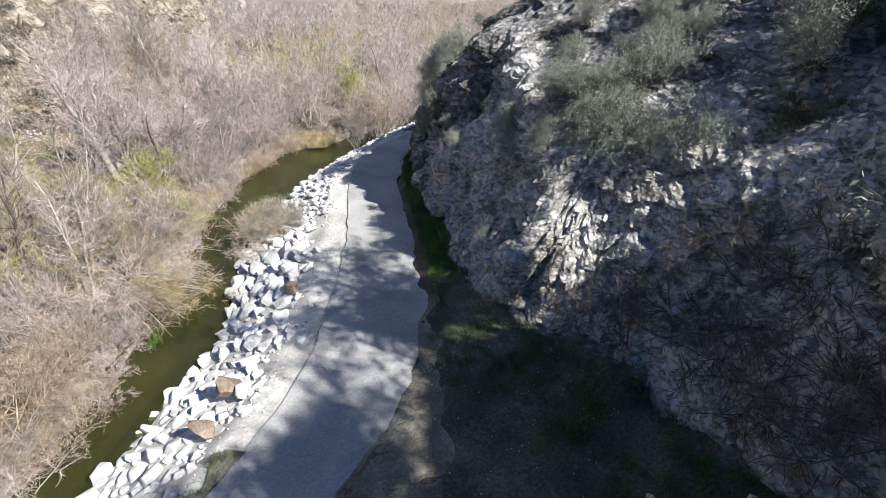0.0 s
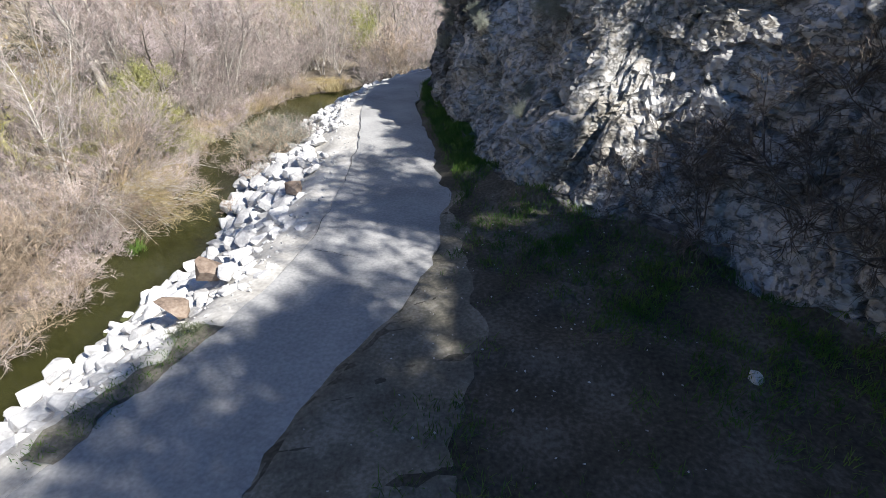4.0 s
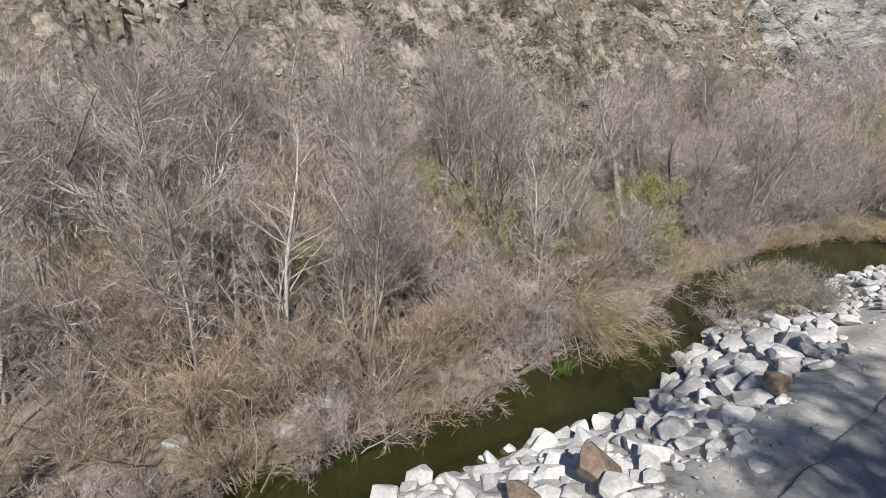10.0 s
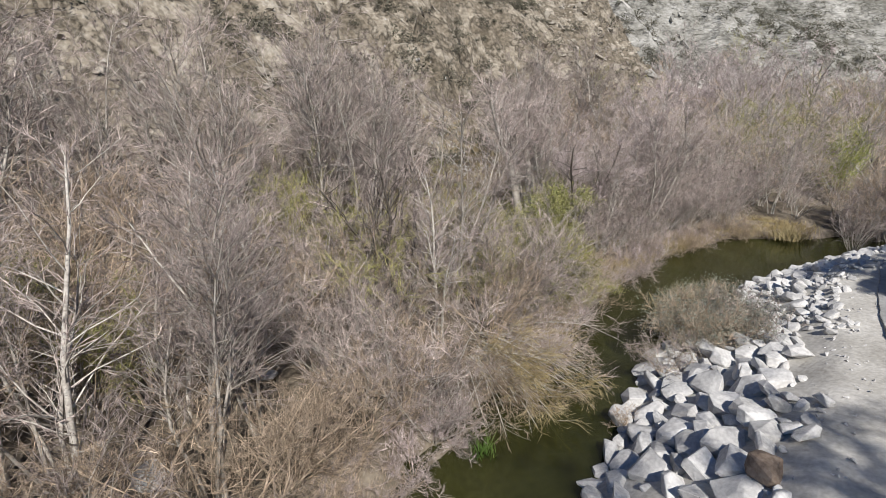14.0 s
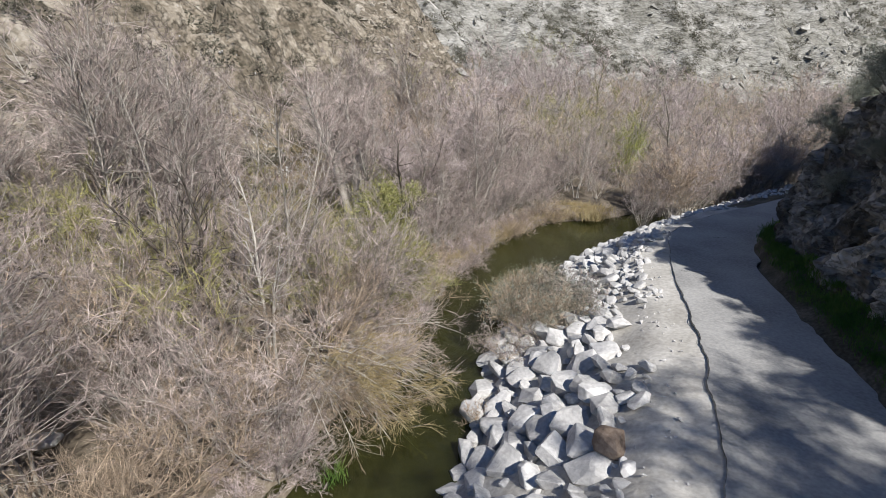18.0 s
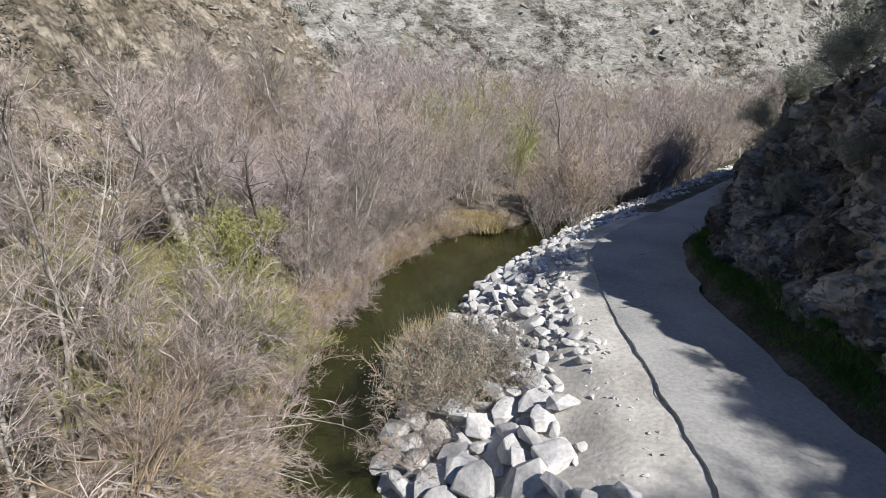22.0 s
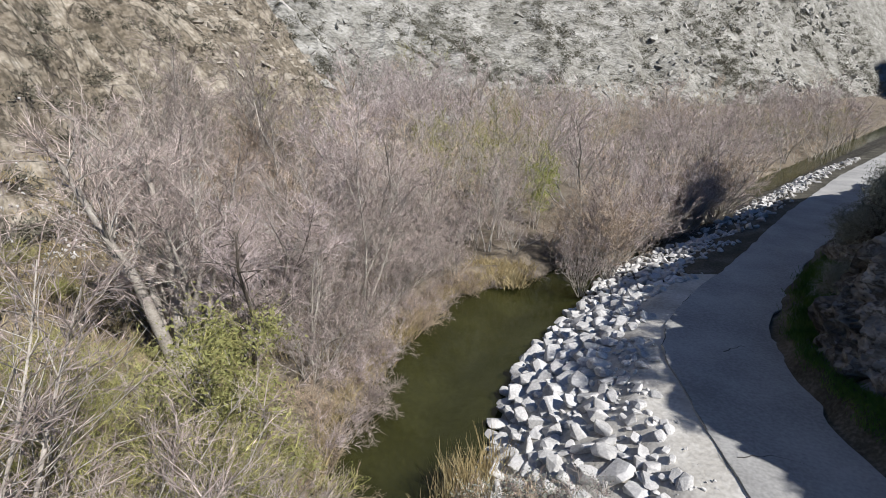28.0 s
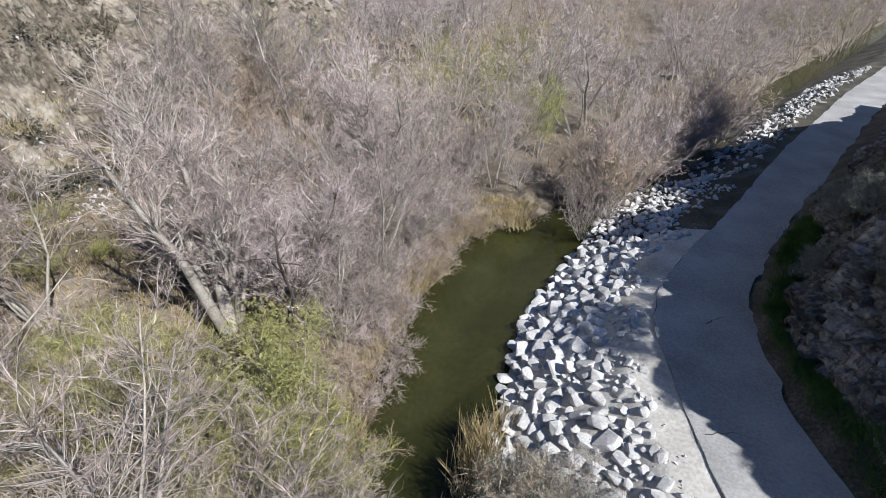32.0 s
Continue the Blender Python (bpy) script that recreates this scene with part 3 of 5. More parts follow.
# ---- plants ----
def plant_mesh(seed, height, spread, stems, branch, twigs, stem_r, twig_w, lean=0.0, twig_len=0.9, droop=0.15, curve=0.25, up=0.5, sag=0.02, bare=0.18, reach=1.0):
    """Tapered stems, branches on them, branchlets on those and fine twigs as slender blades on both.
    Returns the stems as a list of (verts, faces), the branches, the crown and the twigs' tips."""
    rnd = np.random.RandomState(seed)

    def tube(pts, r0, r1, sides):
        p = np.array(pts)
        n = len(p)
        d = np.gradient(p, axis=0)
        d /= np.linalg.norm(d, axis=1)[:, None] + 1e-9
        a = np.cross(d, (0.3, 0.8, 0.5))
        a /= np.linalg.norm(a, axis=1)[:, None] + 1e-9
        b = np.cross(d, a)
        r = np.linspace(r0, r1, n)[:, None, None]
        ang = np.arange(sides) * math.tau / sides
        ring = np.cos(ang)[None, :, None] * a[:, None] + np.sin(ang)[None, :, None] * b[:, None]
        v = (p[:, None] + r * ring).reshape(-1, 3)
        k, q = np.meshgrid(np.arange(n - 1), np.arange(sides), indexing="ij")
        i, o = k * sides + q, k * sides + (q + 1) % sides
        return v, np.stack([i, o, o + sides, i + sides], -1).reshape(-1, 4)

    def way(p, d, length, n, wob, fall):
        pts = [p]
        for _ in range(n):
            d = d + wob * rnd.normal(size=3)
            d[2] += fall
            d = d / np.linalg.norm(d)
            pts.append(pts[-1] + d * length / n)
        return pts

    stem_parts, limbs, tips = [], [], []
    for _ in range(stems):
        az = rnd.uniform(0, 6.283)
        out = spread / height * rnd.uniform(0.15, 1.0)
        d = np.array([math.cos(az) * out + lean, math.sin(az) * out, 1.0])
        d /= np.linalg.norm(d)
        L = height * rnd.uniform(0.65, 1.05)
        foot = np.array([math.cos(az), math.sin(az), 0]) * rnd.uniform(0, 0.12) * spread
        foot[2] = -0.15
        pts = way(foot, d, L, 6, 0.5 * curve, sag)
        r = stem_r * rnd.uniform(0.6, 1.1)
        stem_parts.append(tube(pts, r, r * 0.22, 4 if r < 0.09 else 7))
        for _ in range(branch):
            f = rnd.uniform(bare, 0.98)
            k = min(int(f * 6), 5)
            p = pts[k] + (pts[k + 1] - pts[k]) * (f * 6 - k)
            az2 = rnd.uniform(0, 6.283)
            main = pts[k + 1] - pts[k]
            main = main / np.linalg.norm(main)
            d2 = main * up + np.array([math.cos(az2), math.sin(az2), rnd.uniform(0.1, 0.9)]) * rnd.uniform(0.4, 0.85)
            L2 = reach * L * rnd.uniform(0.18, 0.38) * (1.15 - 0.6 * f)
            b = way(p, d2 / np.linalg.norm(d2), L2, 4, curve, 0.03)
            limbs.append(tube(b, (r * 0.3 if r < 0.13 else 0.04 + 0.06 * r) * (1.1 - 0.6 * f), min(r * 0.08, 0.012), 3))
            tips.append(np.array(b))
        tips.append(np.array(way(pts[5], pts[6] - pts[5], np.linalg.norm(pts[6] - pts[5]) * 1.1, 4, curve, 0.03)))

    def off(starts, heads, count, spread_, lift, length):
        """Directions and lengths of shoots that leave given points."""
        d = heads + spread_ * rnd.normal(size=heads.shape) + np.array([0, 0, lift])
        d /= np.linalg.norm(d, axis=1)[:, None] + 1e-9
        return d, length * rnd.uniform(0.35, 1.1, (count, 1))

    B = np.stack(tips)
    # branchlets: two-piece ribbons with a bend
    ns = max(len(B) * 3, twigs // 6)
    which, f = rnd.randint(0, len(B), ns), rnd.uniform(0.15, 1.0, ns) ** 0.8 * 3.999
    k = f.astype(int)
    p0, p1 = B[which, k], B[which, k + 1]
    p = p0 + (p1 - p0) * (f - k)[:, None]
    head = (p1 - p0) / (np.linalg.norm(p1 - p0, axis=1)[:, None] + 1e-9)
    d, L = off(p, head, ns, 0.5, 0.15, twig_len * 1.15)
    mid = p + d * L * 0.5
    d2 = d + 0.3 * rnd.normal(size=d.shape) + np.array([0, 0, 0.12 - droop])
    d2 /= np.linalg.norm(d2, axis=1)[:, None]
    end = mid + d2 * L * 0.5
    side = np.cross(d, rnd.normal(size=d.shape))
    side *= twig_w * 1.35 / (np.linalg.norm(side, axis=1)[:, None] + 1e-9)
    rv = np.stack([p - side, p + side, mid + side * 0.7, mid - side * 0.7, end], 1).reshape(-1, 3)
    base = np.arange(ns)[:, None] * 5
    rf = np.concatenate([base + q for q in ((0, 1, 2), (0, 2, 3), (3, 2, 4))])
    # twigs
    nt = int(twigs * 1.7)
    on = rnd.randint(0, ns, nt)
    g = rnd.uniform(0.1, 1.0, (nt, 1))
    first = g < 0.5
    q = np.where(first, p[on] + (mid - p)[on] * g * 2, mid[on] + (end - mid)[on] * (g * 2 - 1))
    d3, L3 = off(q, np.where(first, d[on], d2[on]), nt, 0.42, 0.1 - 0.6 * droop, twig_len * 0.62)
    side = np.cross(d3, rnd.normal(size=d3.shape))
    side *= twig_w * 0.72 / (np.linalg.norm(side, axis=1)[:, None] + 1e-9)
    tip = q + d3 * L3
    tw = np.stack([q - side, q + side, tip], 1).reshape(-1, 3)
    crown = (np.concatenate([rv, tw]), np.concatenate([rf, len(rv) + np.arange(3 * nt).reshape(-1, 3)]))

    def joined(pieces):
        if not pieces:
            return np.zeros((0, 3)), np.zeros((0, 4), int)
        starts = np.cumsum([0] + [len(v) for v, _ in pieces[:-1]])
        return np.concatenate([v for v, _ in pieces]), np.concatenate([f + o for (_, f), o in zip(pieces, starts)])

    if stems > 8:
        stem_parts = [joined(stem_parts)]
    return stem_parts, joined(limbs), crown, tip


def leaf_mesh(seed, points, per, size, reach):
    """Small folded leaves scattered round the given points."""
    rnd = np.random.RandomState(seed)
    v, f = [], []
    pts = np.repeat(np.asarray(points), per, 0)
    c = pts + rnd.normal(size=pts.shape) * reach
    a = rnd.normal(size=c.shape)
    a /= np.linalg.norm(a, axis=1)[:, None]
    b = np.cross(a, rnd.normal(size=c.shape))
    b /= np.linalg.norm(b, axis=1)[:, None]
    s = size * rnd.uniform(0.6, 1.3, (len(c), 1))
    v = np.stack([c - a * s, c + b * s * 0.45, c + a * s, c - b * s * 0.45], 1).reshape(-1, 3)
    f = np.arange(len(v)).reshape(-1, 4)
    return v, f


def plant(name, label, category, seed, stem_mat, twig_mat, leaf=None, leaf_per=0, leaf_size=0.05, leaf_reach=0.1, group="", **shape):
    """An Empty at the root with its stems, its twigs and, where it has them, its leaves."""
    root = new(name)
    stems, limbs, crown, tips = plant_mesh(seed, **shape)
    many = shape["stems"] > 8
    parts = [("stem_clump" if many else "trunk", v, f, stem_mat, True, many) for v, f in stems]
    parts += [("branchwork", *limbs, stem_mat, True, True), ("crown", *crown, twig_mat, False, False)]
    if leaf:
        v, f = leaf_mesh(seed, tips[::2], leaf_per, leaf_size, leaf_reach)
        parts.append(("foliage", v, f, leaf, False, False))
    for pname, v, f, mat, smooth, loose in parts:
        if len(f):
            ob = new(pname, mesh_of(pname, v, f, mat, smooth))
            ob.parent = root
            tagged(ob, kind="stuff" if loose else "")
    return tagged(root, label, category, group)


def place(ob, x, y, turn, size, z=None, tilt=0.0):
    m = Matrix.Translation((x, y, ground_z(x, y) if z is None else z)) @ Euler((tilt, 0, turn)).to_matrix().to_4x4() @ Matrix.Scale(size, 4)
    return m


rng = random.Random(7)
WILLOW = dict(height=5.2, spread=4.4, stems=9, branch=13, twigs=2200, stem_r=0.05, twig_w=0.0085, twig_len=0.75, curve=0.3, up=0.3, reach=1.3, bare=0.3)
ALDER = dict(height=8.6, spread=2.6, stems=4, branch=34, twigs=2600, stem_r=0.085, twig_w=0.0085, twig_len=0.75, up=0.3, curve=0.2, bare=0.36, reach=1.2)
LOW = dict(height=2.4, spread=3.2, stems=11, branch=8, twigs=1400, stem_r=0.025, twig_w=0.007, twig_len=0.6, curve=0.34, sag=-0.04)
kinds = []
for k in range(4):
    kinds.append(("willow", plant("bare_willow", "bare grey willow thicket with fine twigs", "shrub", 100 + k, M_BARK, M_TWIG, group="riverside thicket", **WILLOW)))
for k in range(2):
    kinds.append(("tan", plant("bare_willow", "tan leafless willow with dense fine twigs", "shrub", 110 + k, M_TWIG_TAN, M_TWIG_TAN, group="riverside thicket", **WILLOW)))
for k in range(2):
    kinds.append(("green", plant("budding_willow", "willow with yellow-green budding twigs", "shrub", 120 + k, M_TWIG_TAN, M_TWIG_GREEN, group="riverside thicket", **WILLOW)))
for k in range(3):
    kinds.append(("alder", plant("bare_alder", "tall bare alder with pale slender trunks", "tree", 130 + k, M_BARK, M_TWIG, group="riverside trees", **ALDER)))
for k in range(3):
    kinds.append(("low", plant("low_brush", "low tangled leafless brush on the river bank", "shrub", 140 + k, M_TWIG_TAN, (M_TWIG, M_TWIG_TAN, M_TWIG_LILAC)[k], group="riverside brush", **LOW)))
by_kind = {}
for key, ob in kinds:
    by_kind.setdefault(key, []).append(ob)
used = set()


def put(key, x, y, size=1.0, turn=None, z=None, tilt=0.0):
    ob = rng.choice(by_kind[key])
    m = place(ob, x, y, rng.uniform(0, 6.283) if turn is None else turn, size, z, tilt)
    if ob.name not in used:
        used.add(ob.name)
        ob.matrix_basis = m
        return ob
    c = copy_thing(ob, m)
    c.matrix_basis = m
    return c


# clearings and single trees keep their own room
KEEP_CLEAR = [(-31.4, 8.0, 3.0), (-33.2, 38.4, 2.6), (-25.4, 23.8, 1.8), (-30.6, 39.0, 1.8), (-21.4, 24.6, 2.3), (-26.9, 34.4, 1.7), (-33.5, 35.6, 3.2), (-30.5, 36.4, 2.2), (-38.6, 35.4, 3.0), (-37.0, 37.4, 3.8), (-34.4, 37.0, 2.0), (-42, 41, 3.6), (-46, 44, 6.0), (-60, 52, 9.0), (-24.6, 59.5, 2.6)]


def is_clear(x, y):
    return any(math.hypot(x - a, y - b) < r for a, b, r in KEEP_CLEAR)


# riverside thicket, row by row from the water to the foot of the hill
y = 1.0
while y < 66:
    fw = float(FAR_W(y))
    hb = float(HILL(y))
    x = fw + rng.uniform(-0.9, 0.2)
    while x > hb + 1:
        d = fw - x
        step = 2.7 + 0.06 * d
        yy_ = y + rng.uniform(-0.9, 0.9)
        u = rng.random()
        patch = float(value_noise(x * 0.12, yy_ * 0.12, 77))
        key = "low" if d < 1.5 and u < 0.55 else "green" if -40 < x < -27 and 29 < yy_ < 37 and u < 0.35 else "alder" if u < 0.26 and d > 2 else "green" if patch > 0.5 and u < 0.75 else "tan" if patch < -0.25 and u < 0.7 else "willow"
        if not is_clear(x, yy_):
            put(key, x + rng.uniform(-0.6, 0.6), yy_, rng.uniform(0.75, 1.15) * (0.75 if d < 2.0 else 1.0 if d < 6 else 1.25 if d < 13 else 1.5) * (0.62 if -40 < x < -28 and 28 < yy_ < 37 else 1.0))
        x -= step * rng.uniform(0.8, 1.3)
    y += 2.4 + 0.018 * y


# low leafing brush and dry grass in the clearing below the old cottonwood
leafy = [plant("leafing_brush", "low brush with yellow-green young leaves", "shrub", 150 + k, M_TWIG_TAN, M_TWIG_GREEN, leaf=(M_LEAF_GREEN, M_LEAF_DRY)[k], leaf_per=2, leaf_size=0.045, leaf_reach=0.12, group="leafing brush", height=1.7, spread=1.9, stems=14, branch=7, twigs=1300, stem_r=0.016, twig_w=0.007, twig_len=0.5) for k in range(2)]
by_kind["leafy"] = leafy
for k in range(26):
    x, y = rng.uniform(-41, -28.5), rng.uniform(31.5, 37.0)
    put("leafy" if rng.random() < 0.7 else "low", x, y, rng.uniform(0.6, 1.25))
for x, y, size in [(-28.0, 33.4, 1.4), (-27.4, 35.6, 1.2), (-29.6, 34.4, 1.5), (-26.4, 33.2, 1.1), (-45.5, 39.0, 1.0), (-44.0, 42.0, 0.8), (-49, 43, 0.9), (-42.4, 45.6, 1.1), (-39.6, 42.8, 1.2)]:
    put("leafy", x, y, size)


# stand of budding willows behind the alders
budding = [plant("budding_willow", "willow with yellow-green young leaves among bare alders", "shrub", 160 + k, M_TWIG_TAN, M_TWIG_GREEN, leaf=M_LEAF_GREEN, leaf_per=2, leaf_size=0.04, leaf_reach=0.1, group="riverside thicket", **WILLOW) for k in range(2)]
by_kind["budding"] = budding
for x, y, size in [(-30.2, 8.6, 1.05), (-31.6, 10.4, 1.1), (-32.6, 7.6, 1.15), (-30.4, 6.2, 1.0), (-33.6, 9.8, 1.15), (-31.4, 4.4, 1.05), (-34.4, 5.8, 1.1), (-29.0, 11.4, 0.9)]:
    put("budding", x, y, size)


# brush hanging over the far water edge
y = 3.0
while y < 60:
    for key, off in (("low", 0.25), ("low", -0.9), ("willow" if y > 26 else "tan", -2.2)):
        x = float(FAR_W(y)) + off + rng.uniform(-0.3, 0.3)
        if not is_clear(x, y):
            put(key, x, y + rng.uniform(-0.5, 0.5), rng.uniform(0.55, 0.85) * (1.1 if off < -2 else 1.0), z=max(ground_z(x, y), WATER_Z - 0.1))
    y += rng.uniform(1.3, 1.9)


# ---- single trees and bushes with a shape of their own ----
def single(name, label, category, x, y, turn, size, z=None, tilt=0.0, **kw):
    ob = plant(name, label, category, **kw)
    ob.matrix_basis = place(ob, x, y, turn, size, z, tilt)
    return ob


for k, (x, y, turn, size) in enumerate([(-26.2, 26.6, -0.12, 1.0), (-25.6, 25.4, -0.3, 0.86), (-25.8, 27.8, 0.12, 0.8)]):
    single("leaning_willow", "pale willow bush leaning low over the water", "shrub", x, y, turn, size, z=-2.7, seed=201 + 10 * k, stem_mat=M_WHITE_BARK, twig_mat=(M_REED, M_TWIG_TAN, M_TWIG)[k], group="willows leaning over the water",
           height=6.6, spread=5.0, stems=20, branch=11, twigs=3000, stem_r=0.05, twig_w=0.009, lean=2.9, twig_len=0.85, droop=0.34, curve=0.12, up=1.1, sag=-0.1, bare=0.3)
for k, (x, y, size) in enumerate([(-27.4, 28.6, 1.15), (-26.6, 30.6, 0.95), (-28.4, 23.4, 0.9)]):
    single("spreading_willow", "broad grey willow dome spreading to the river edge", "shrub", x, y, 0.2 + k, size, z=-2.9, seed=202 + 20 * k, stem_mat=M_BARK, twig_mat=M_TWIG, group="spreading willows",
           height=6.0, spread=6.5, stems=20, branch=13, twigs=4200, stem_r=0.05, twig_w=0.009, lean=0.35, twig_len=0.9, droop=0.3, curve=0.2, sag=-0.05, reach=1.2, up=0.8)
for k, (x, y, size) in enumerate([(-27.6, 32.8, 0.95), (-29.6, 34.2, 1.0), (-31.6, 32.4, 1.05), (-30.0, 30.6, 0.9), (-33.4, 35.0, 0.95), (-34.8, 32.4, 1.1), (-36.8, 34.6, 1.0)]):
    single("arching_willow", "low willow of arching pale branches with green tips", "shrub", x, y, 0.9 * k, size, seed=280 + k, stem_mat=M_BARK, twig_mat=(M_TWIG_GREEN, M_TWIG_TAN)[k % 2], leaf=M_LEAF_GREEN, leaf_per=2, leaf_size=0.04, leaf_reach=0.08, group="arching willows",
           height=4.4, spread=5.5, stems=18, branch=11, twigs=2600, stem_r=0.035, twig_w=0.008, twig_len=0.75, droop=0.3, curve=0.2, sag=-0.1, reach=1.2, up=0.8)
single("leaning_willow", "willow bush with yellow-green leaves above the water", "shrub", -26.6, 32.0, 0.1, 1.25, z=-3.0, seed=203, stem_mat=M_TWIG_TAN, twig_mat=M_TWIG_GREEN, leaf=M_LEAF_GREEN, leaf_per=1, leaf_size=0.05, leaf_reach=0.1,
       height=3.6, spread=2.8, stems=14, branch=8, twigs=2400, stem_r=0.035, twig_w=0.009, lean=0.5, twig_len=0.8, droop=0.2)
single("green_willow", "leafy green willow among bare bushes at the water", "tree", -28.8, 35.6, 0.0, 1.1, seed=204, stem_mat=M_BARK, twig_mat=M_TWIG_GREEN, leaf=M_LEAF_GREEN, leaf_per=3, leaf_size=0.07, leaf_reach=0.18,
       height=6.2, spread=2.0, stems=6, branch=12, twigs=1900, stem_r=0.05, twig_w=0.008, twig_len=0.8, droop=0.5)
single("lime_willow", "willow in bright lime-green young leaf", "tree", -24.0, 70.6, 0.0, 1.05, seed=205, stem_mat=M_BARK, twig_mat=M_TWIG_GREEN, leaf=M_LIME, leaf_per=2, leaf_size=0.07, leaf_reach=0.25,
       height=6.6, spread=2.6, stems=7, branch=12, twigs=1500, stem_r=0.06, twig_w=0.012, twig_len=0.9)
PALE = dict(stem_mat=M_WHITE_BARK, twig_mat=M_TWIG, height=9.4, spread=0.8, stems=1, branch=24, twigs=900, stem_r=0.15, twig_w=0.009, twig_len=0.8, up=0.2, curve=0.14)
for k, (x, y, turn, size, tilt) in enumerate([(-27.6, 25.6, 0.4, 0.92, 0.05), (-26.9, 25.0, 1.0, 0.88, 0.12), (-26.0, 24.7, 1.2, 0.7, 0.3), (-24.6, 10.6, 0.2, 1.08, -0.1), (-24.2, 7.2, 2.0, 1.0, 0.16),
                                              (-27.0, 8.9, 2.5, 1.05, 0.1), (-27.5, 14.0, 2.9, 1.05, 0.06), (-31.0, 18.5, 3.5, 1.05, 0.05), (-25.0, 15.5, 5.0, 0.95, 0.12)]):
    single("pale_alder", "slender alder with a white trunk and bare twigs", "tree", x, y, turn, size, tilt=tilt, seed=220 + k, group="white-trunked alders", **PALE)
for k, (x, y) in enumerate([(-30.0, 23.8), (-30.6, 25.0), (-31.6, 26.6)]):
    single("dark_alder", "dark-trunked bare tree deep in the thicket", "tree", x, y, k * 1.7, 0.95, seed=240 + k, stem_mat=M_DARK_BARK, twig_mat=M_TWIG,
           height=9, spread=1.2, stems=2, branch=22, twigs=900, stem_r=0.16, twig_w=0.009, twig_len=0.9, up=0.3)
single("cottonwood", "broad bare cottonwood with a thick leaning pale trunk", "tree", -35.0, 40.2, 2.8, 1.15, seed=251, stem_mat=M_BARK, twig_mat=M_TWIG,
       height=9.5, spread=5.0, stems=7, branch=34, twigs=4200, stem_r=0.2, twig_w=0.011, bare=0.5, lean=-0.05, twig_len=1.1, curve=0.26)
single("cottonwood", "old cottonwood with a thick white leaning trunk", "tree", -34.7, 39.8, 3.5, 1.1, seed=257, stem_mat=M_BARK, twig_mat=M_TWIG,
       height=9.5, spread=2.0, stems=3, branch=44, twigs=3200, stem_r=0.36, twig_w=0.011, bare=0.5, lean=0.22, twig_len=1.1, curve=0.18)
single("cottonwood", "bare spreading cottonwood with dark crooked limbs", "tree", -32.6, 42.0, 0.6, 0.95, seed=252, stem_mat=M_DARK_BARK, twig_mat=M_TWIG_LILAC,
       height=9.0, spread=7.0, stems=6, branch=30, twigs=6000, stem_r=0.17, twig_w=0.011, twig_len=1.1, curve=0.36)
single("cottonwood", "tall bare cottonwood with a pale forked trunk", "tree", -34.5, 58.5, 1.6, 1.0, seed=253, stem_mat=M_BARK, twig_mat=M_TWIG_LILAC,
       height=12, spread=5.0, stems=4, branch=40, twigs=5000, stem_r=0.22, twig_w=0.013, twig_len=1.2, curve=0.3)
single("bank_bush", "broad grey-green brush growing among the riprap boulders", "shrub", -18.3, 33.4, 0.0, 1.35, z=-2.5, seed=261, stem_mat=M_TWIG_TAN, twig_mat=M_TWIG_TAN, leaf=M_LEAF_SAGE, leaf_per=2, leaf_size=0.03, leaf_reach=0.08,
       height=2.3, spread=3.2, stems=40, branch=9, twigs=6500, stem_r=0.016, twig_w=0.006, twig_len=0.45)
single("bank_bush", "silvery brush between boulders and reeds", "shrub", -17.2, 34.4, 1.6, 1.15, z=-2.0, seed=266, stem_mat=M_TWIG_TAN, twig_mat=M_TWIG, leaf=M_LEAF_SAGE, leaf_per=2, leaf_size=0.03, leaf_reach=0.08,
       height=2.0, spread=2.8, stems=30, branch=8, twigs=4000, stem_r=0.016, twig_w=0.006, twig_len=0.4)
single("bank_bush", "low dry brush spilling from the rocks to the water", "shrub", -18.3, 30.2, 1.0, 0.85, z=-2.5, seed=262, stem_mat=M_TWIG_TAN, twig_mat=M_TWIG, leaf=M_LEAF_DRY, leaf_per=1, leaf_size=0.03, leaf_reach=0.08,
       height=2.0, spread=2.4, stems=16, branch=7, twigs=2000, stem_r=0.016, twig_w=0.006, twig_len=0.45)
single("bank_bush", "grey-green brush beside the reeds on the bank", "shrub", -19.2, 35.2, 2.0, 1.15, z=-2.8, seed=263, stem_mat=M_TWIG_TAN, twig_mat=M_TWIG_TAN, leaf=M_LEAF_DRY, leaf_per=1, leaf_size=0.03, leaf_reach=0.08,
       height=2.2, spread=2.4, stems=18, branch=7, twigs=2600, stem_r=0.016, twig_w=0.006, twig_len=0.45)
single("bank_bush", "small dry tuft between boulders at the waterline", "shrub", -17.8, 26.6, 2.0, 0.5, z=-3.2, seed=264, stem_mat=M_TWIG_TAN, twig_mat=M_TWIG_TAN,
       height=2.0, spread=2.0, stems=14, branch=6, twigs=900, stem_r=0.016, twig_w=0.007, twig_len=0.4)
single("roadside_tuft", "small dark shrub at the edge of the road", "shrub", -10.2, 12.1, 0.0, 0.42, seed=265, stem_mat=M_DARK_BARK, twig_mat=M_LEAF, leaf=M_LEAF, leaf_per=2, leaf_size=0.06, leaf_reach=0.1,
       height=1.5, spread=2.0, stems=14, branch=6, twigs=700, stem_r=0.016, twig_w=0.01, twig_len=0.4)
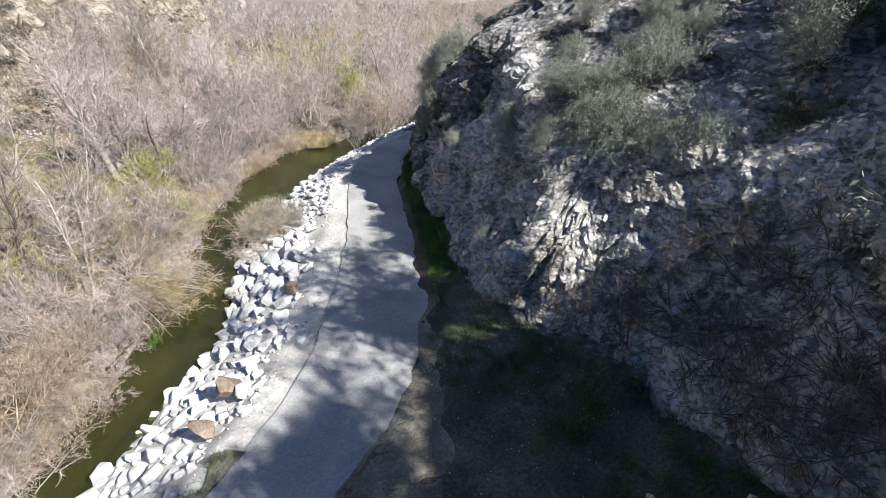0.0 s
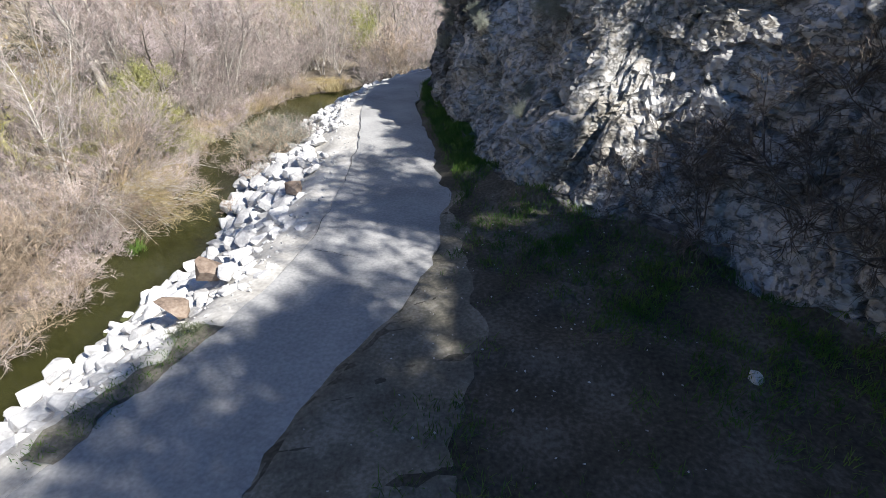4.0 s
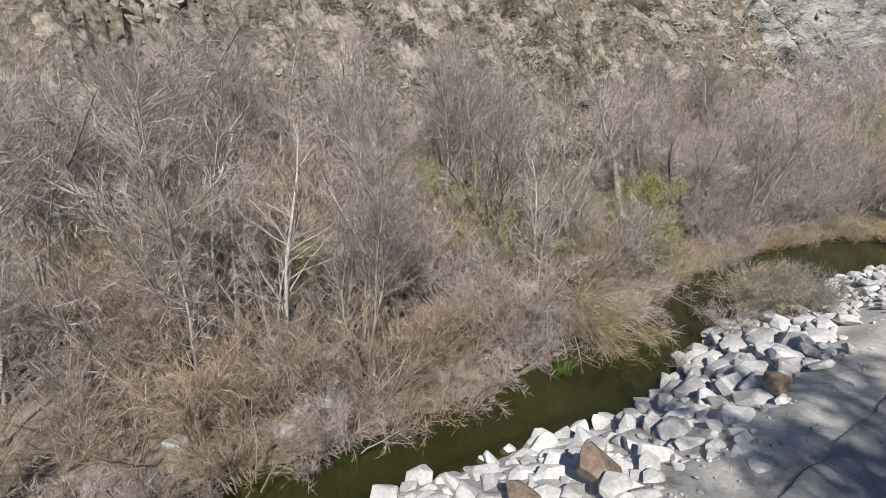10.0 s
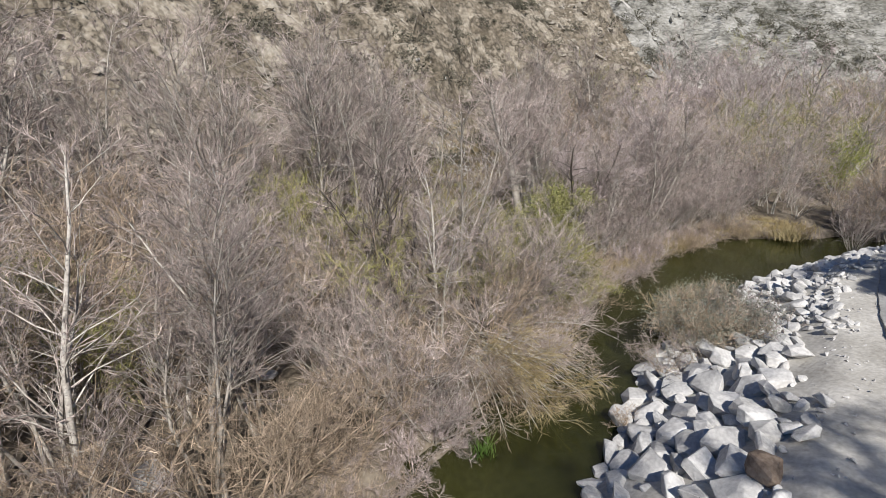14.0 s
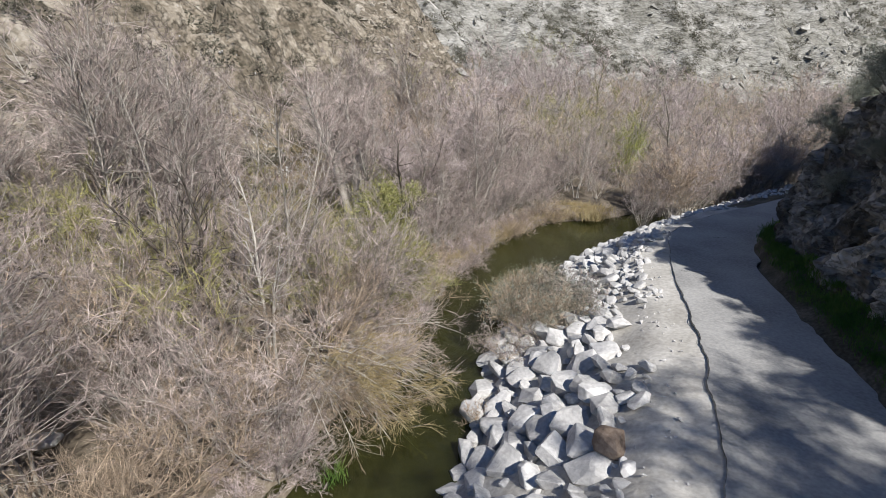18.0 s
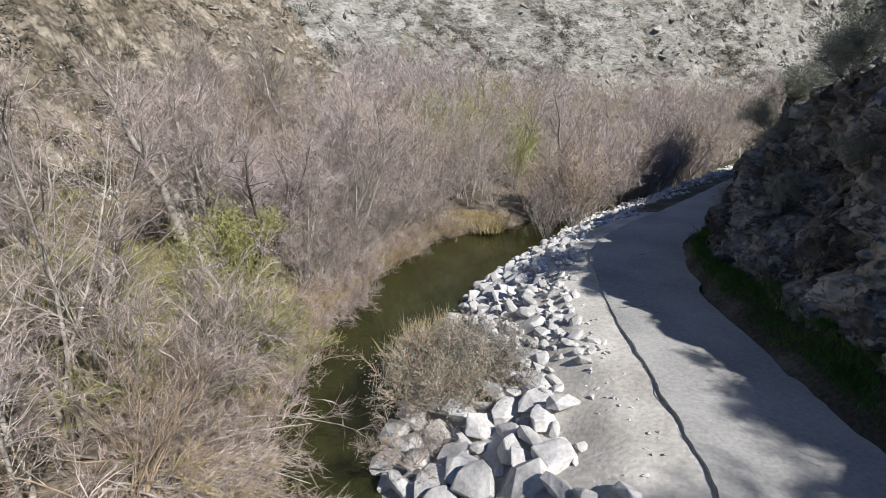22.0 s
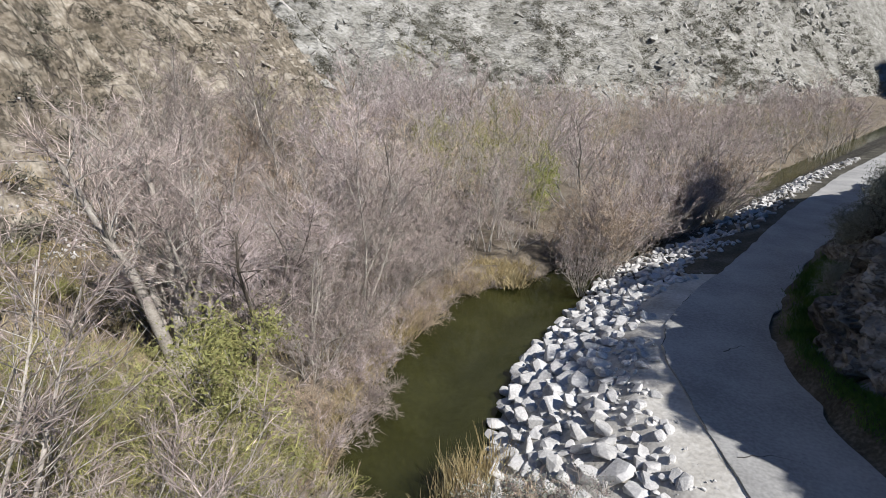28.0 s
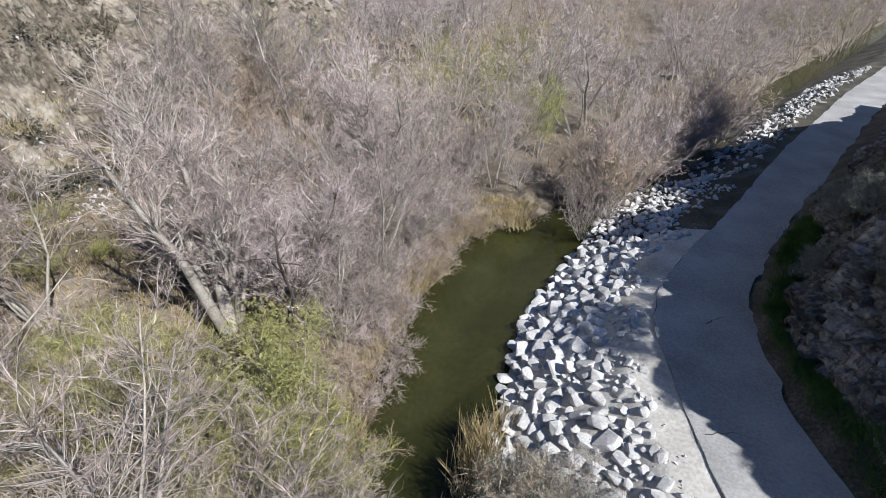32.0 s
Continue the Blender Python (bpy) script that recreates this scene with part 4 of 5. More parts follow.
for k, (x, y, size) in enumerate([(-18.6, 57.0, 0.9), (-17.0, 60.5, 1.2), (-17.2, 63.0, 1.1), (-19.4, 61.5, 0.8), (-18.4, 64.0, 1.1)]):
    single("bank_willow", "many-stemmed bare willow at the river bend", "shrub", x, y, k * 1.3, size, z=-3.2, seed=270 + k, stem_mat=M_BARK, twig_mat=M_TWIG_TAN if k % 2 else M_TWIG, group="willows at the bend",
           height=5.4, spread=2.6, stems=14, branch=8, twigs=2200, stem_r=0.035, twig_w=0.011, twig_len=0.9)


# ---- reeds, grass and scrub: uncountable growth ----
def blades(seed, spots, per, height, width, spread, splay=0.25):
    """Upright grass blades round each (x, y, z, amount)."""
    rnd = np.random.RandomState(seed)
    base = np.concatenate([np.tile((x, y, z), (max(1, int(per * a)), 1)) for x, y, z, a in spots])
    base = base + np.c_[rnd.normal(size=(len(base), 2)) * spread, np.zeros(len(base))]
    h = height * rnd.uniform(0.5, 1.2, (len(base), 1))
    tip = base + np.c_[rnd.normal(size=(len(base), 2)) * splay * h, h[:, 0]]
    side = np.c_[rnd.normal(size=(len(base), 2)), np.zeros(len(base))]
    side *= width / (np.linalg.norm(side, axis=1)[:, None] + 1e-9)
    mid = base * 0.5 + tip * 0.5 + np.c_[np.zeros((len(base), 2)), 0.1 * h]
    v = np.stack([base - side, base + side, mid + side * 0.8, tip, mid - side * 0.8], 1).reshape(-1, 3)
    return v, np.arange(len(v)).reshape(-1, 5)


def stuff(name, v, f, mat, label, category):
    return tagged(new(name, mesh_of(name, v, f, mat)), label, category, kind="stuff")


spots = [(-20.9 + rng.uniform(-0.5, 0.7), 36.6 + rng.uniform(-1.6, 2.4), -3.4, 1.0) for _ in range(16)]
stuff("reeds", *blades(1, spots, 60, 1.7, 0.012, 0.3, 0.22), M_REED, "dry tan reeds standing at the water edge", "reeds")
spots = [(-25.0 + rng.uniform(-1.8, 2.2), 59.5 + rng.uniform(-2.2, 1.6), -3.3, 1.0) for _ in range(60)]
stuff("reeds", *blades(2, spots, 40, 0.8, 0.03, 0.4, 0.5), M_REED, "flattened straw-coloured reeds on a gravel bar", "reeds")
spots = []
for _ in range(240):
    yb = rng.uniform(30, 58)
    spots.append((float(FAR_W(yb)) - rng.uniform(-0.2, 0.6), yb, -3.3, rng.uniform(0.3, 1)))
stuff("reeds", *blades(3, spots, 22, 0.8, 0.014, 0.3, 0.5), M_REED, "dead grass hanging over the far bank", "dry grass")

spots = [(-20.3, 21.6, -3.6, 1.0), (-20.2, 21.9, -3.6, 1.0), (-24.6, 32.5, -3.6, 0.6)]
stuff("water_grass", *blades(6, spots, 40, 0.7, 0.012, 0.18, 0.5), M_GRASS, "green grass tufts growing out of the river", "grass")
spots = [(float(ROAD_L(yb)) - rng.uniform(0.1, 0.9), yb, 0.03, rng.uniform(0.3, 1)) for yb in np.arange(7.4, 12.6, 0.06)]
spots += [(-12.4 + rng.uniform(-0.8, 0.8), 5.0 + rng.uniform(-1, 1), -0.1, 1.0) for _ in range(40)]
stuff("roadside_weeds", *blades(7, spots, 14, 0.12, 0.01, 0.12, 0.6), M_GRASS, "low green weeds on the soil beside the road", "weeds")
spots = []
for _ in range(2600):
    yb = rng.uniform(6, 60)
    f = rng.random() ** 0.6
    rr, cl = float(ROAD_R(yb)), float(CLIFF(yb))
    xb = rr + 0.35 + f * (cl - rr - 0.2)
    dens = 0.5 + float(fbm(xb * 0.4, yb * 0.4, 3, 91)) + (0.35 if yb > 16 else 0) - (0.7 if xb < rr + 2.5 and yb < 17 else 0)
    if dens > 0.25:
        spots.append((xb, yb, ground_z(xb, yb), min(1.2, dens)))
stuff("verge_grass", *blades(4, spots, 26, 0.24, 0.012, 0.2, 0.5), M_GRASS, "green spring grass between road and cliff", "grass")
spots = []
for _ in range(1100):
    xb, yb = rng.uniform(-56, -30), rng.uniform(30, 54)
    spots.append((xb, yb, ground_z(xb, yb), rng.uniform(0.3, 1.0)))
stuff("meadow_grass", *blades(5, spots, 26, 0.5, 0.025, 0.4, 0.5), M_MEADOW, "tan and green grass in a clearing of the thicket", "grass")


def low_plant(seed, height, spread, twigs, width):
    """Wood and twigs of one far plant, as two sets of triangles."""
    stems, (bv, bf), (cv_, cf), _ = plant_mesh(seed, height=height, spread=spread, stems=5, branch=14, twigs=twigs, stem_r=0.09, twig_w=width, twig_len=0.95, bare=0.35, up=0.3, reach=1.3, curve=0.3)
    vs, fs, base = [], [], 0
    for v, f in stems + [(bv, bf)]:
        vs.append(v)
        fs.append(f + base)
        base += len(v)
    q = np.concatenate(fs)
    return np.concatenate(vs), np.concatenate([q[:, :3], q[:, [0, 2, 3]]]), cv_, cf


far_models = [low_plant(300 + k, 6.4 + 0.5 * k, 5.0, 620, 0.014) for k in range(6)]


def woods(name, label, mat, spots):
    """Many far plants joined: trunks and crowns."""
    verts, faces, slots, base = [], [], [], 0
    for x, y, z, turn, size, model in spots:
        tv, tf, wv, wf = far_models[model]
        c, sn = math.cos(turn) * size, math.sin(turn) * size
        rot = np.array([[c, -sn, 0], [sn, c, 0], [0, 0, size]])
        for v, f, slot_ in ((tv, tf, 0), (wv, wf, 1)):
            verts.append(v @ rot.T + (x, y, z))
            faces.append(f + base)
            slots.append(np.full(len(f), slot_))
            base += len(v)
    ob = new(name, mesh_of(name, np.concatenate(verts), np.concatenate(faces), [M_BARK, mat], False, np.concatenate(slots)))
    return tagged(ob, label, "woods", kind="stuff")


far_spots = {0: [], 1: [], 2: []}
y = 66.0
while y < 200:
    fw, hb = float(FAR_W(y)), float(HILL(y))
    x = fw
    while x > hb - 4:
        patch = float(value_noise(x * 0.06, y * 0.06, 55)) + rng.uniform(-0.5, 0.5)
        k = 0 if patch < 0.25 else 1 if patch < 0.75 else 2
        yy_ = y + rng.uniform(-1.4, 1.4)
        xx_ = x + rng.uniform(-1, 1)
        if math.hypot(xx_ + 23.6, yy_ - 71) < 4.5:
            x -= 2.0
            continue
        far_spots[k].append((xx_, yy_, ground_z(xx_, yy_), rng.uniform(0, 6.28), 0.45 + 0.95 * max(0.0, 0.35 + float(value_noise(xx_ * 0.12, yy_ * 0.12, 99))) + rng.uniform(-0.12, 0.2), rng.randrange(6)))
        x -= rng.uniform(3.2, 6.2)
    y += 3.6 + 0.022 * (y - 66)
# hedge between river and road, past the bend
for _ in range(170):
    yb = rng.uniform(57, 84)
    xb = float(NEAR_W(yb)) + rng.uniform(-1.0, 5.5)
    if xb < min(float(ROAD_L(yb)) - 4.2, -20.5 + 0.6 * (yb - 57)):
        far_spots[0 if rng.random() < 0.5 else 1].append((xb, yb, ground_z(xb, yb), rng.uniform(0, 6.28), rng.uniform(0.6, 0.95), rng.randrange(6)))
woods("bare_woods", "far bare grey riverside woods", M_TWIG_LILAC, far_spots[0])
woods("bare_woods", "far bare tan riverside woods", M_TWIG_TAN, far_spots[1])
woods("bare_woods", "far riverside woods with budding yellow-green twigs", M_TWIG_GREEN, far_spots[2])

# scrub on the far hillside
rnd = np.random.RandomState(12)
centres, radii = [], []
while len(centres) < 5200:
    yb = rnd.uniform(-20, 300) if rnd.uniform(0, 1) < 0.8 else rnd.uniform(300, 450)
    hb = float(HILL(yb))
    xb = hb + 2 - 85 * rnd.uniform(0, 1) ** 1.2
    if float(fbm(xb * 0.05, yb * 0.05, 3, 66)) + rnd.uniform(-0.5, 0.5) > 0.0:
        centres.append((xb, yb, ground_z(xb, yb) + 0.3))
        radii.append((0.35 + 1.5 * rnd.uniform(0, 1) ** 2.0) * (1 + max(0, yb) / 300))
centres, radii = np.array(centres), np.array(radii)
N_LEAF = 120
c = np.repeat(centres, N_LEAF, 0)
r = np.repeat(radii, N_LEAF)[:, None]
off = rnd.normal(size=c.shape)
off /= np.linalg.norm(off, axis=1)[:, None]
off[:, 2] = np.abs(off[:, 2]) * 0.8
p = c + off * r * rnd.uniform(0.3, 1.05, r.shape)
d = off + 0.7 * rnd.normal(size=c.shape)
d /= np.linalg.norm(d, axis=1)[:, None]
side = np.cross(d, rnd.normal(size=c.shape))
side /= np.linalg.norm(side, axis=1)[:, None]
L, W = 0.05 + 0.085 * r, 0.014 + 0.028 * r
v = np.stack([p - d * L, p + side * W, p + d * L, p - side * W], 1).reshape(-1, 3)
stuff("hillside_scrub", v, np.arange(len(v)).reshape(-1, 4), M_SCRUB, "grey-green scrub dotted over the dry hillside", "scrub")

# ---- growth on the cliff ----
SHRUB = dict(height=2.0, spread=1.7, stems=12, branch=8, twigs=1500, stem_r=0.02, twig_w=0.008, twig_len=0.5, droop=0.25)


def s_at(y):
    return float(np.interp(y, sy, SS))


cliff_shrubs = [plant("cliff_shrub", "silvery grey-green shrub rooted in the cliff", "shrub", 400 + k, M_DARK_BARK, M_LEAF_SAGE, leaf=M_LEAF_SAGE, leaf_per=3, leaf_size=0.035, leaf_reach=0.06, group="cliff shrubs", **SHRUB) for k in range(4)]
cliff_vines = [plant("cliff_vine", "dark bare creeper spread over the rock face", "creeper", 410 + k, M_DARK_BARK, M_DARK_BARK, group="cliff creepers", height=2.6, spread=3.6, stems=9, branch=8, twigs=800, stem_r=0.03, twig_w=0.012, twig_len=0.6, droop=0.5) for k in range(2)]
placed = set()


SUN_X, SUN_Y = TO_SUN.x / TO_SUN.z, TO_SUN.y / TO_SUN.z


def on_rock(models, yb, v, size, tilt=0.6):
    ob = rng.choice(models)
    p = on_cliff(s_at(yb), min(v, float(CREST(yb)) + 0.2) if yb > 30 else v)
    # nothing grows in the gap where sunlight reaches the rock face and the grass below it
    top = p.z + 1.2 * size
    if v > 6 and -5.0 < p.x - SUN_X * top < 1.6 and 18.6 < p.y - SUN_Y * top < 28.6:
        return
    i = int(np.searchsorted(SS, s_at(yb)))
    out = Vector((-nx_[i], -ny_[i], 0))
    axis = (Vector((0, 0, 1)) + out * tilt).normalized()
    m = Matrix.Translation(p) @ axis.to_track_quat("Z", "Y").to_matrix().to_4x4() @ Matrix.Rotation(rng.uniform(0, 6.28), 4, "Z") @ Matrix.Scale(size, 4)
    if ob.name not in placed:
        placed.add(ob.name)
        ob.matrix_basis = m
    else:
        copy_thing(ob, m).matrix_basis = m


for yb, v, size in [(27.5, 7.2, 0.8), (26.5, 6.6, 0.6), (24.6, 6.6, 0.55), (22.6, 7.8, 0.9), (21.4, 8.4, 1.0), (20.2, 8.6, 1.1), (18.8, 8.8, 1.1), (17.6, 9.0, 1.1), 
                    (35.5, 9.9, 1.0), (37.5, 10.2, 1.1), (39.5, 10.6, 1.0), (41.5, 10.0, 0.5), (43.2, 9.2, 0.5), (44.6, 8.2, 0.45), (46.0, 8.6, 0.5), (48.5, 8.8, 0.5), (43.8, 7.2, 0.7), (45.2, 5.6, 0.8), (51, 10.2, 0.6), (54, 10.6, 0.6),
                    (22.0, 10.4, 0.9), (19.5, 10.6, 1.2), (16.6, 10.8, 1.4), (18.0, 12.0, 1.4), (25.4, 3.4, 0.35), (24.4, 2.8, 0.4), (40.2, 3.2, 0.6), (37.2, 5.0, 0.6), (42.0, 5.2, 0.6),
                    (35.0, 7.0, 0.6), (33.0, 6.0, 0.5), (39.0, 7.6, 0.8), (31, 5.5, 0.5), (47.0, 1.5, 0.9), (50.0, 3.0, 1.0), (53.0, 2.0, 1.2)]:
    on_rock(cliff_shrubs, yb, v, size)
for yb, v, size in [(19.0, 2.6, 1.0), (17.6, 3.4, 1.1), (16.4, 2.4, 1.1), (15.4, 4.4, 1.2), (14.4, 2.6, 1.2), (13.4, 4.6, 1.2), (17.0, 5.6, 0.9), (12.4, 2.4, 1.2), (19.6, 1.2, 0.8), (18.2, 1.0, 0.9), (11.2, 4.4, 1.3), (14.8, 6.6, 1.2), (10.0, 3.0, 1.2), (13.0, 7.6, 1.3)]:
    on_rock(cliff_vines, yb, v, size, 0.9)
for k in range(46):
    yb = rng.uniform(9.0, 29.0)
    on_rock(cliff_shrubs, yb, float(CREST(yb)) + rng.uniform(0.3, 6.5), rng.uniform(0.6, 1.0), 0.3)

# tall silvery shrubs along the crest, leaning out over the verge
for yb, size in [(20.7, 1.2), (20.0, 1.3), (19.2, 1.0), (18.2, 1.1), (17.2, 0.9), (16.2, 1.3), (15.2, 1.2), (14.2, 1.3), (13.0, 3.0), (11.6, 3.1), (10.2, 2.6)]:
    on_rock(cliff_shrubs, yb, float(CREST(yb)) - 0.2, size, 0.3)

# evergreen oaks on the heights, mostly added out of view so that their crowns shade the road
OAK = dict(height=6.0, spread=6.0, stems=6, branch=14, twigs=1500, stem_r=0.14, twig_w=0.014, twig_len=0.9, curve=0.3)
oak = plant("live_oak", "dense dark evergreen oak on the cliff top, larger ones added for shade", "tree", 450, M_DARK_BARK, M_DARK_BARK, leaf=M_OAK, leaf_per=4, leaf_size=0.12, leaf_reach=0.12, group="oaks on the heights", **OAK)
flat = cv.reshape(-1, 3)


def cliff_top(x, y):
    near = np.argmin((flat[:, 0] - x) ** 2 + (flat[:, 1] - y) ** 2)
    return float(flat[near, 2])


# unseen broad oaks added on the rim to keep the near end of the road in shade, then on the slope to shade the upper
# rock face
shade_groves = []
for px, py, zc in [(-9.0, 9.0, 29), (-7.0, 8.4, 27), (-8.8, 6.4, 28), (-7.4, 5.6, 29), (-9.4, 3.2, 28), (-6.2, 2.6, 27), (-8.8, 0.0, 28), (-5.0, 6.6, 26)]:
    x, y = px + SUN_X * zc, py + SUN_Y * zc
    shade_groves.append((x, y, min(1.3, max(0.6, (zc - cliff_top(x, y)) / 3.6))))
shade_groves += [(17.5, 20.5, 1.0), (18.5, 23.5, 1.0), (19.5, 26.5, 1.1), (21.0, 21.5, 1.1), (22.0, 25.0, 1.1), (18.5, 29.5, 1.0), (15.5, 28.5, 0.7), (23.0, 16.5, 0.9), (23.0, 29.0, 1.1)]
for k, (x, y, size) in enumerate(shade_groves):
    m = Matrix.Translation((x, y, cliff_top(x, y) - 0.3)) @ Matrix.Rotation(k * 1.9, 4, "Z") @ Matrix.Scale(size, 4)
    (oak if k == 0 else copy_thing(oak, m)).matrix_basis = m

# low dark oaks and scrub on the upper slope above the sunlit face
made = 0
while made < 36:
    yb, v = rng.uniform(11.0, 18.5), rng.uniform(10.0, 17.0)
    p = on_cliff(s_at(yb), v)
    size = rng.uniform(0.25, 0.42)
    top = p.z + 4.0 * size
    if -6.0 < p.x - SUN_X * top < 0.9 and 18.6 < p.y - SUN_Y * top < 27:
        continue
    m = Matrix.Translation(p - Vector((0, 0, 0.2))) @ Matrix.Rotation(rng.uniform(0, 6.28), 4, "Z") @ Matrix.Scale(size, 4)
    copy_thing(oak, m).matrix_basis = m
    made += 1

tall_oak = plant("tall_oak", "slender evergreen oak with a high open crown, added out of view for shade", "tree", 460, M_DARK_BARK, M_DARK_BARK, leaf=M_OAK, leaf_per=4, leaf_size=0.12, leaf_reach=0.12, group="oaks on the heights", height=11.0, spread=2.0, stems=4, branch=16, twigs=1200, stem_r=0.12, twig_w=0.014, twig_len=0.8, curve=0.3, bare=0.62)
# out-of-view oaks added to shade the road beyond its first sunlit band
shade_stands = [(15.1, 11.3, 1.4), (14.2, 12.4, 1.3), (13.8, 10.9, 1.35), (14.7, 12.9, 1.15)]
# unseen oaks added along the rim so that their high crowns dapple the road: (x, y) of the shade on the road, height of
# the crown
for px, py, zc in [(-8.0, 14.6, 29), (-6.6, 14.8, 26), (-8.8, 12.4, 26), (-7.2, 12.0, 28), (-5.0, 13.4, 27), (-5.4, 11.2, 26), (-9.8, 10.2, 27), (-8.6, 9.8, 29),
                   (-7.0, 9.6, 26), (-5.2, 8.8, 28), (-3.8, 10.2, 26), (-10.0, 7.6, 28), (-8.2, 7.2, 26), (-6.4, 6.8, 27), (-4.6, 6.4, 26), (-9.4, 5.0, 27), (-7.4, 4.4, 29), (-5.4, 3.8, 26), (-8.6, 2.6, 27), (-8.9, 13.4, 28), (-9.2, 11.4, 26), (-7.8, 10.8, 27), (-6.2, 13.2, 29), (-8.3, 13.2, 27), (-9.6, 8.0, 27), (-9.8, 6.8, 29)]:
    x, y = px + SUN_X * zc, py + SUN_Y * zc
    shade_stands.append((x, y, min(1.3, max(0.35, (zc - cliff_top(x, y)) / 9))))
for k, (x, y, size) in enumerate(shade_stands):
    m = Matrix.Translation((x, y, cliff_top(x, y) - 0.25)) @ Matrix.Rotation(k * 1.3, 4, "Z") @ Matrix.Scale(size, 4)
    (tall_oak if k == 0 else copy_thing(tall_oak, m)).matrix_basis = m

# ---- boulders ----
def boulder_mesh(name, seed, mat, points=20, bevel=0.06):
    rnd = np.random.RandomState(seed)
    bm = bmesh.new()
    d = rnd.normal(size=(points, 3))
    d /= np.linalg.norm(d, axis=1)[:, None]
    d = np.sign(d) * np.abs(d) ** 0.72 * 0.6
    d *= rnd.uniform(0.85, 1.08, (points, 1)) * np.array([1.0, rnd.uniform(0.58, 0.88), rnd.uniform(0.42, 0.66)])
    for q in d:
        bm.verts.new(q)
    hull = bmesh.ops.convex_hull(bm, input=bm.verts[:])
    bmesh.ops.delete(bm, geom=[g for g in hull["geom_interior"] if isinstance(g, bmesh.types.BMVert)], context="VERTS")
    bmesh.ops.bevel(bm, geom=bm.edges[:], offset=bevel * 0.5, segments=1, affect="EDGES", clamp_overlap=True)
    for w in bm.verts:
        w.co += w.normal * 0.012 * noise.noise(w.co * 9 + Vector((seed, 0, 0)))
    me = bpy.data.meshes.new(name)
    bm.to_mesh(me)
    bm.free()
    me.materials.append(mat)
    return me


BOULDERS = [boulder_mesh("boulder", 500 + k, M_ROCK, 14 + 2 * (k % 6)) for k in range(16)]
rr_ = random.Random(3)
field = []
trial = []
for _ in range(10000):
    yb = rr_.uniform(3, 66)
    f = rr_.uniform(0.02, (0.84 if 24 < yb < 34 else 1.0) + 0.16 * float(fbm(yb * 0.5, 0.0, 3, 33)))
    top = 1.3 if 24.5 < yb < 33.5 else 1.25 if yb <= 24.5 else 1.0 if yb < 56 else 0.75
    size = top * (1 - 0.72 * rr_.random() ** 0.6)
    if f > 0.82:
        size *= 0.62
        if rr_.random() < 0.5:
            continue
    if yb > 54 and rr_.random() < 0.4:
        continue
    nw, rip = float(NEAR_W(yb)), float(RIP(yb))
    trial.append((size, nw + f * (rip - nw), yb))
rows_at = {}
for size, xb, yb in sorted(trial, reverse=True):
    row = int(yb)
    near_by = [q for k in (row - 1, row, row + 1) for q in rows_at.get(k, ())]
    if all((xb - a) ** 2 + (yb - b) ** 2 > (0.33 * (size + s_)) ** 2 for a, b, s_ in near_by):
        field.append((xb, yb, size))
        rows_at.setdefault(row, []).append((xb, yb, size))
rest_v, rest_f, base = [], [], 0
singles = 0
NEAR_FIELD = lambda yb: 24.0 < yb < 44.0
for xb, yb, size in field:
    me = rr_.choice(BOULDERS)
    sink = 0.38 if yb < 24 else 0.12 if yb < 34 else 0.2
    rot = Euler((rr_.uniform(-0.45, 0.45), rr_.uniform(-0.45, 0.45) - 0.3, rr_.uniform(0, 6.28)))
    m = Matrix.Translation((xb, yb, ground_z(xb, yb) + size * (0.30 - sink))) @ rot.to_matrix().to_4x4() @ Matrix.Diagonal((size, size, size * rr_.uniform(0.7, 1.0), 1))
    if NEAR_FIELD(yb) and singles < 300:
        ob = new("boulder", me)
        ob.matrix_world = m
        tagged(ob, "angular pale grey riprap boulder on the river bank", "boulder", "riprap boulders")
        singles += 1
    else:
        v = [m @ w.co for w in me.vertices]
        rest_v.extend(v)
        rest_f.extend(tuple(i + base for i in q.vertices) for q in me.polygons)
        base += len(v)
stuff("riprap", rest_v, rest_f, M_ROCKS, "pale angular riprap stones lining the river bank", "riprap")

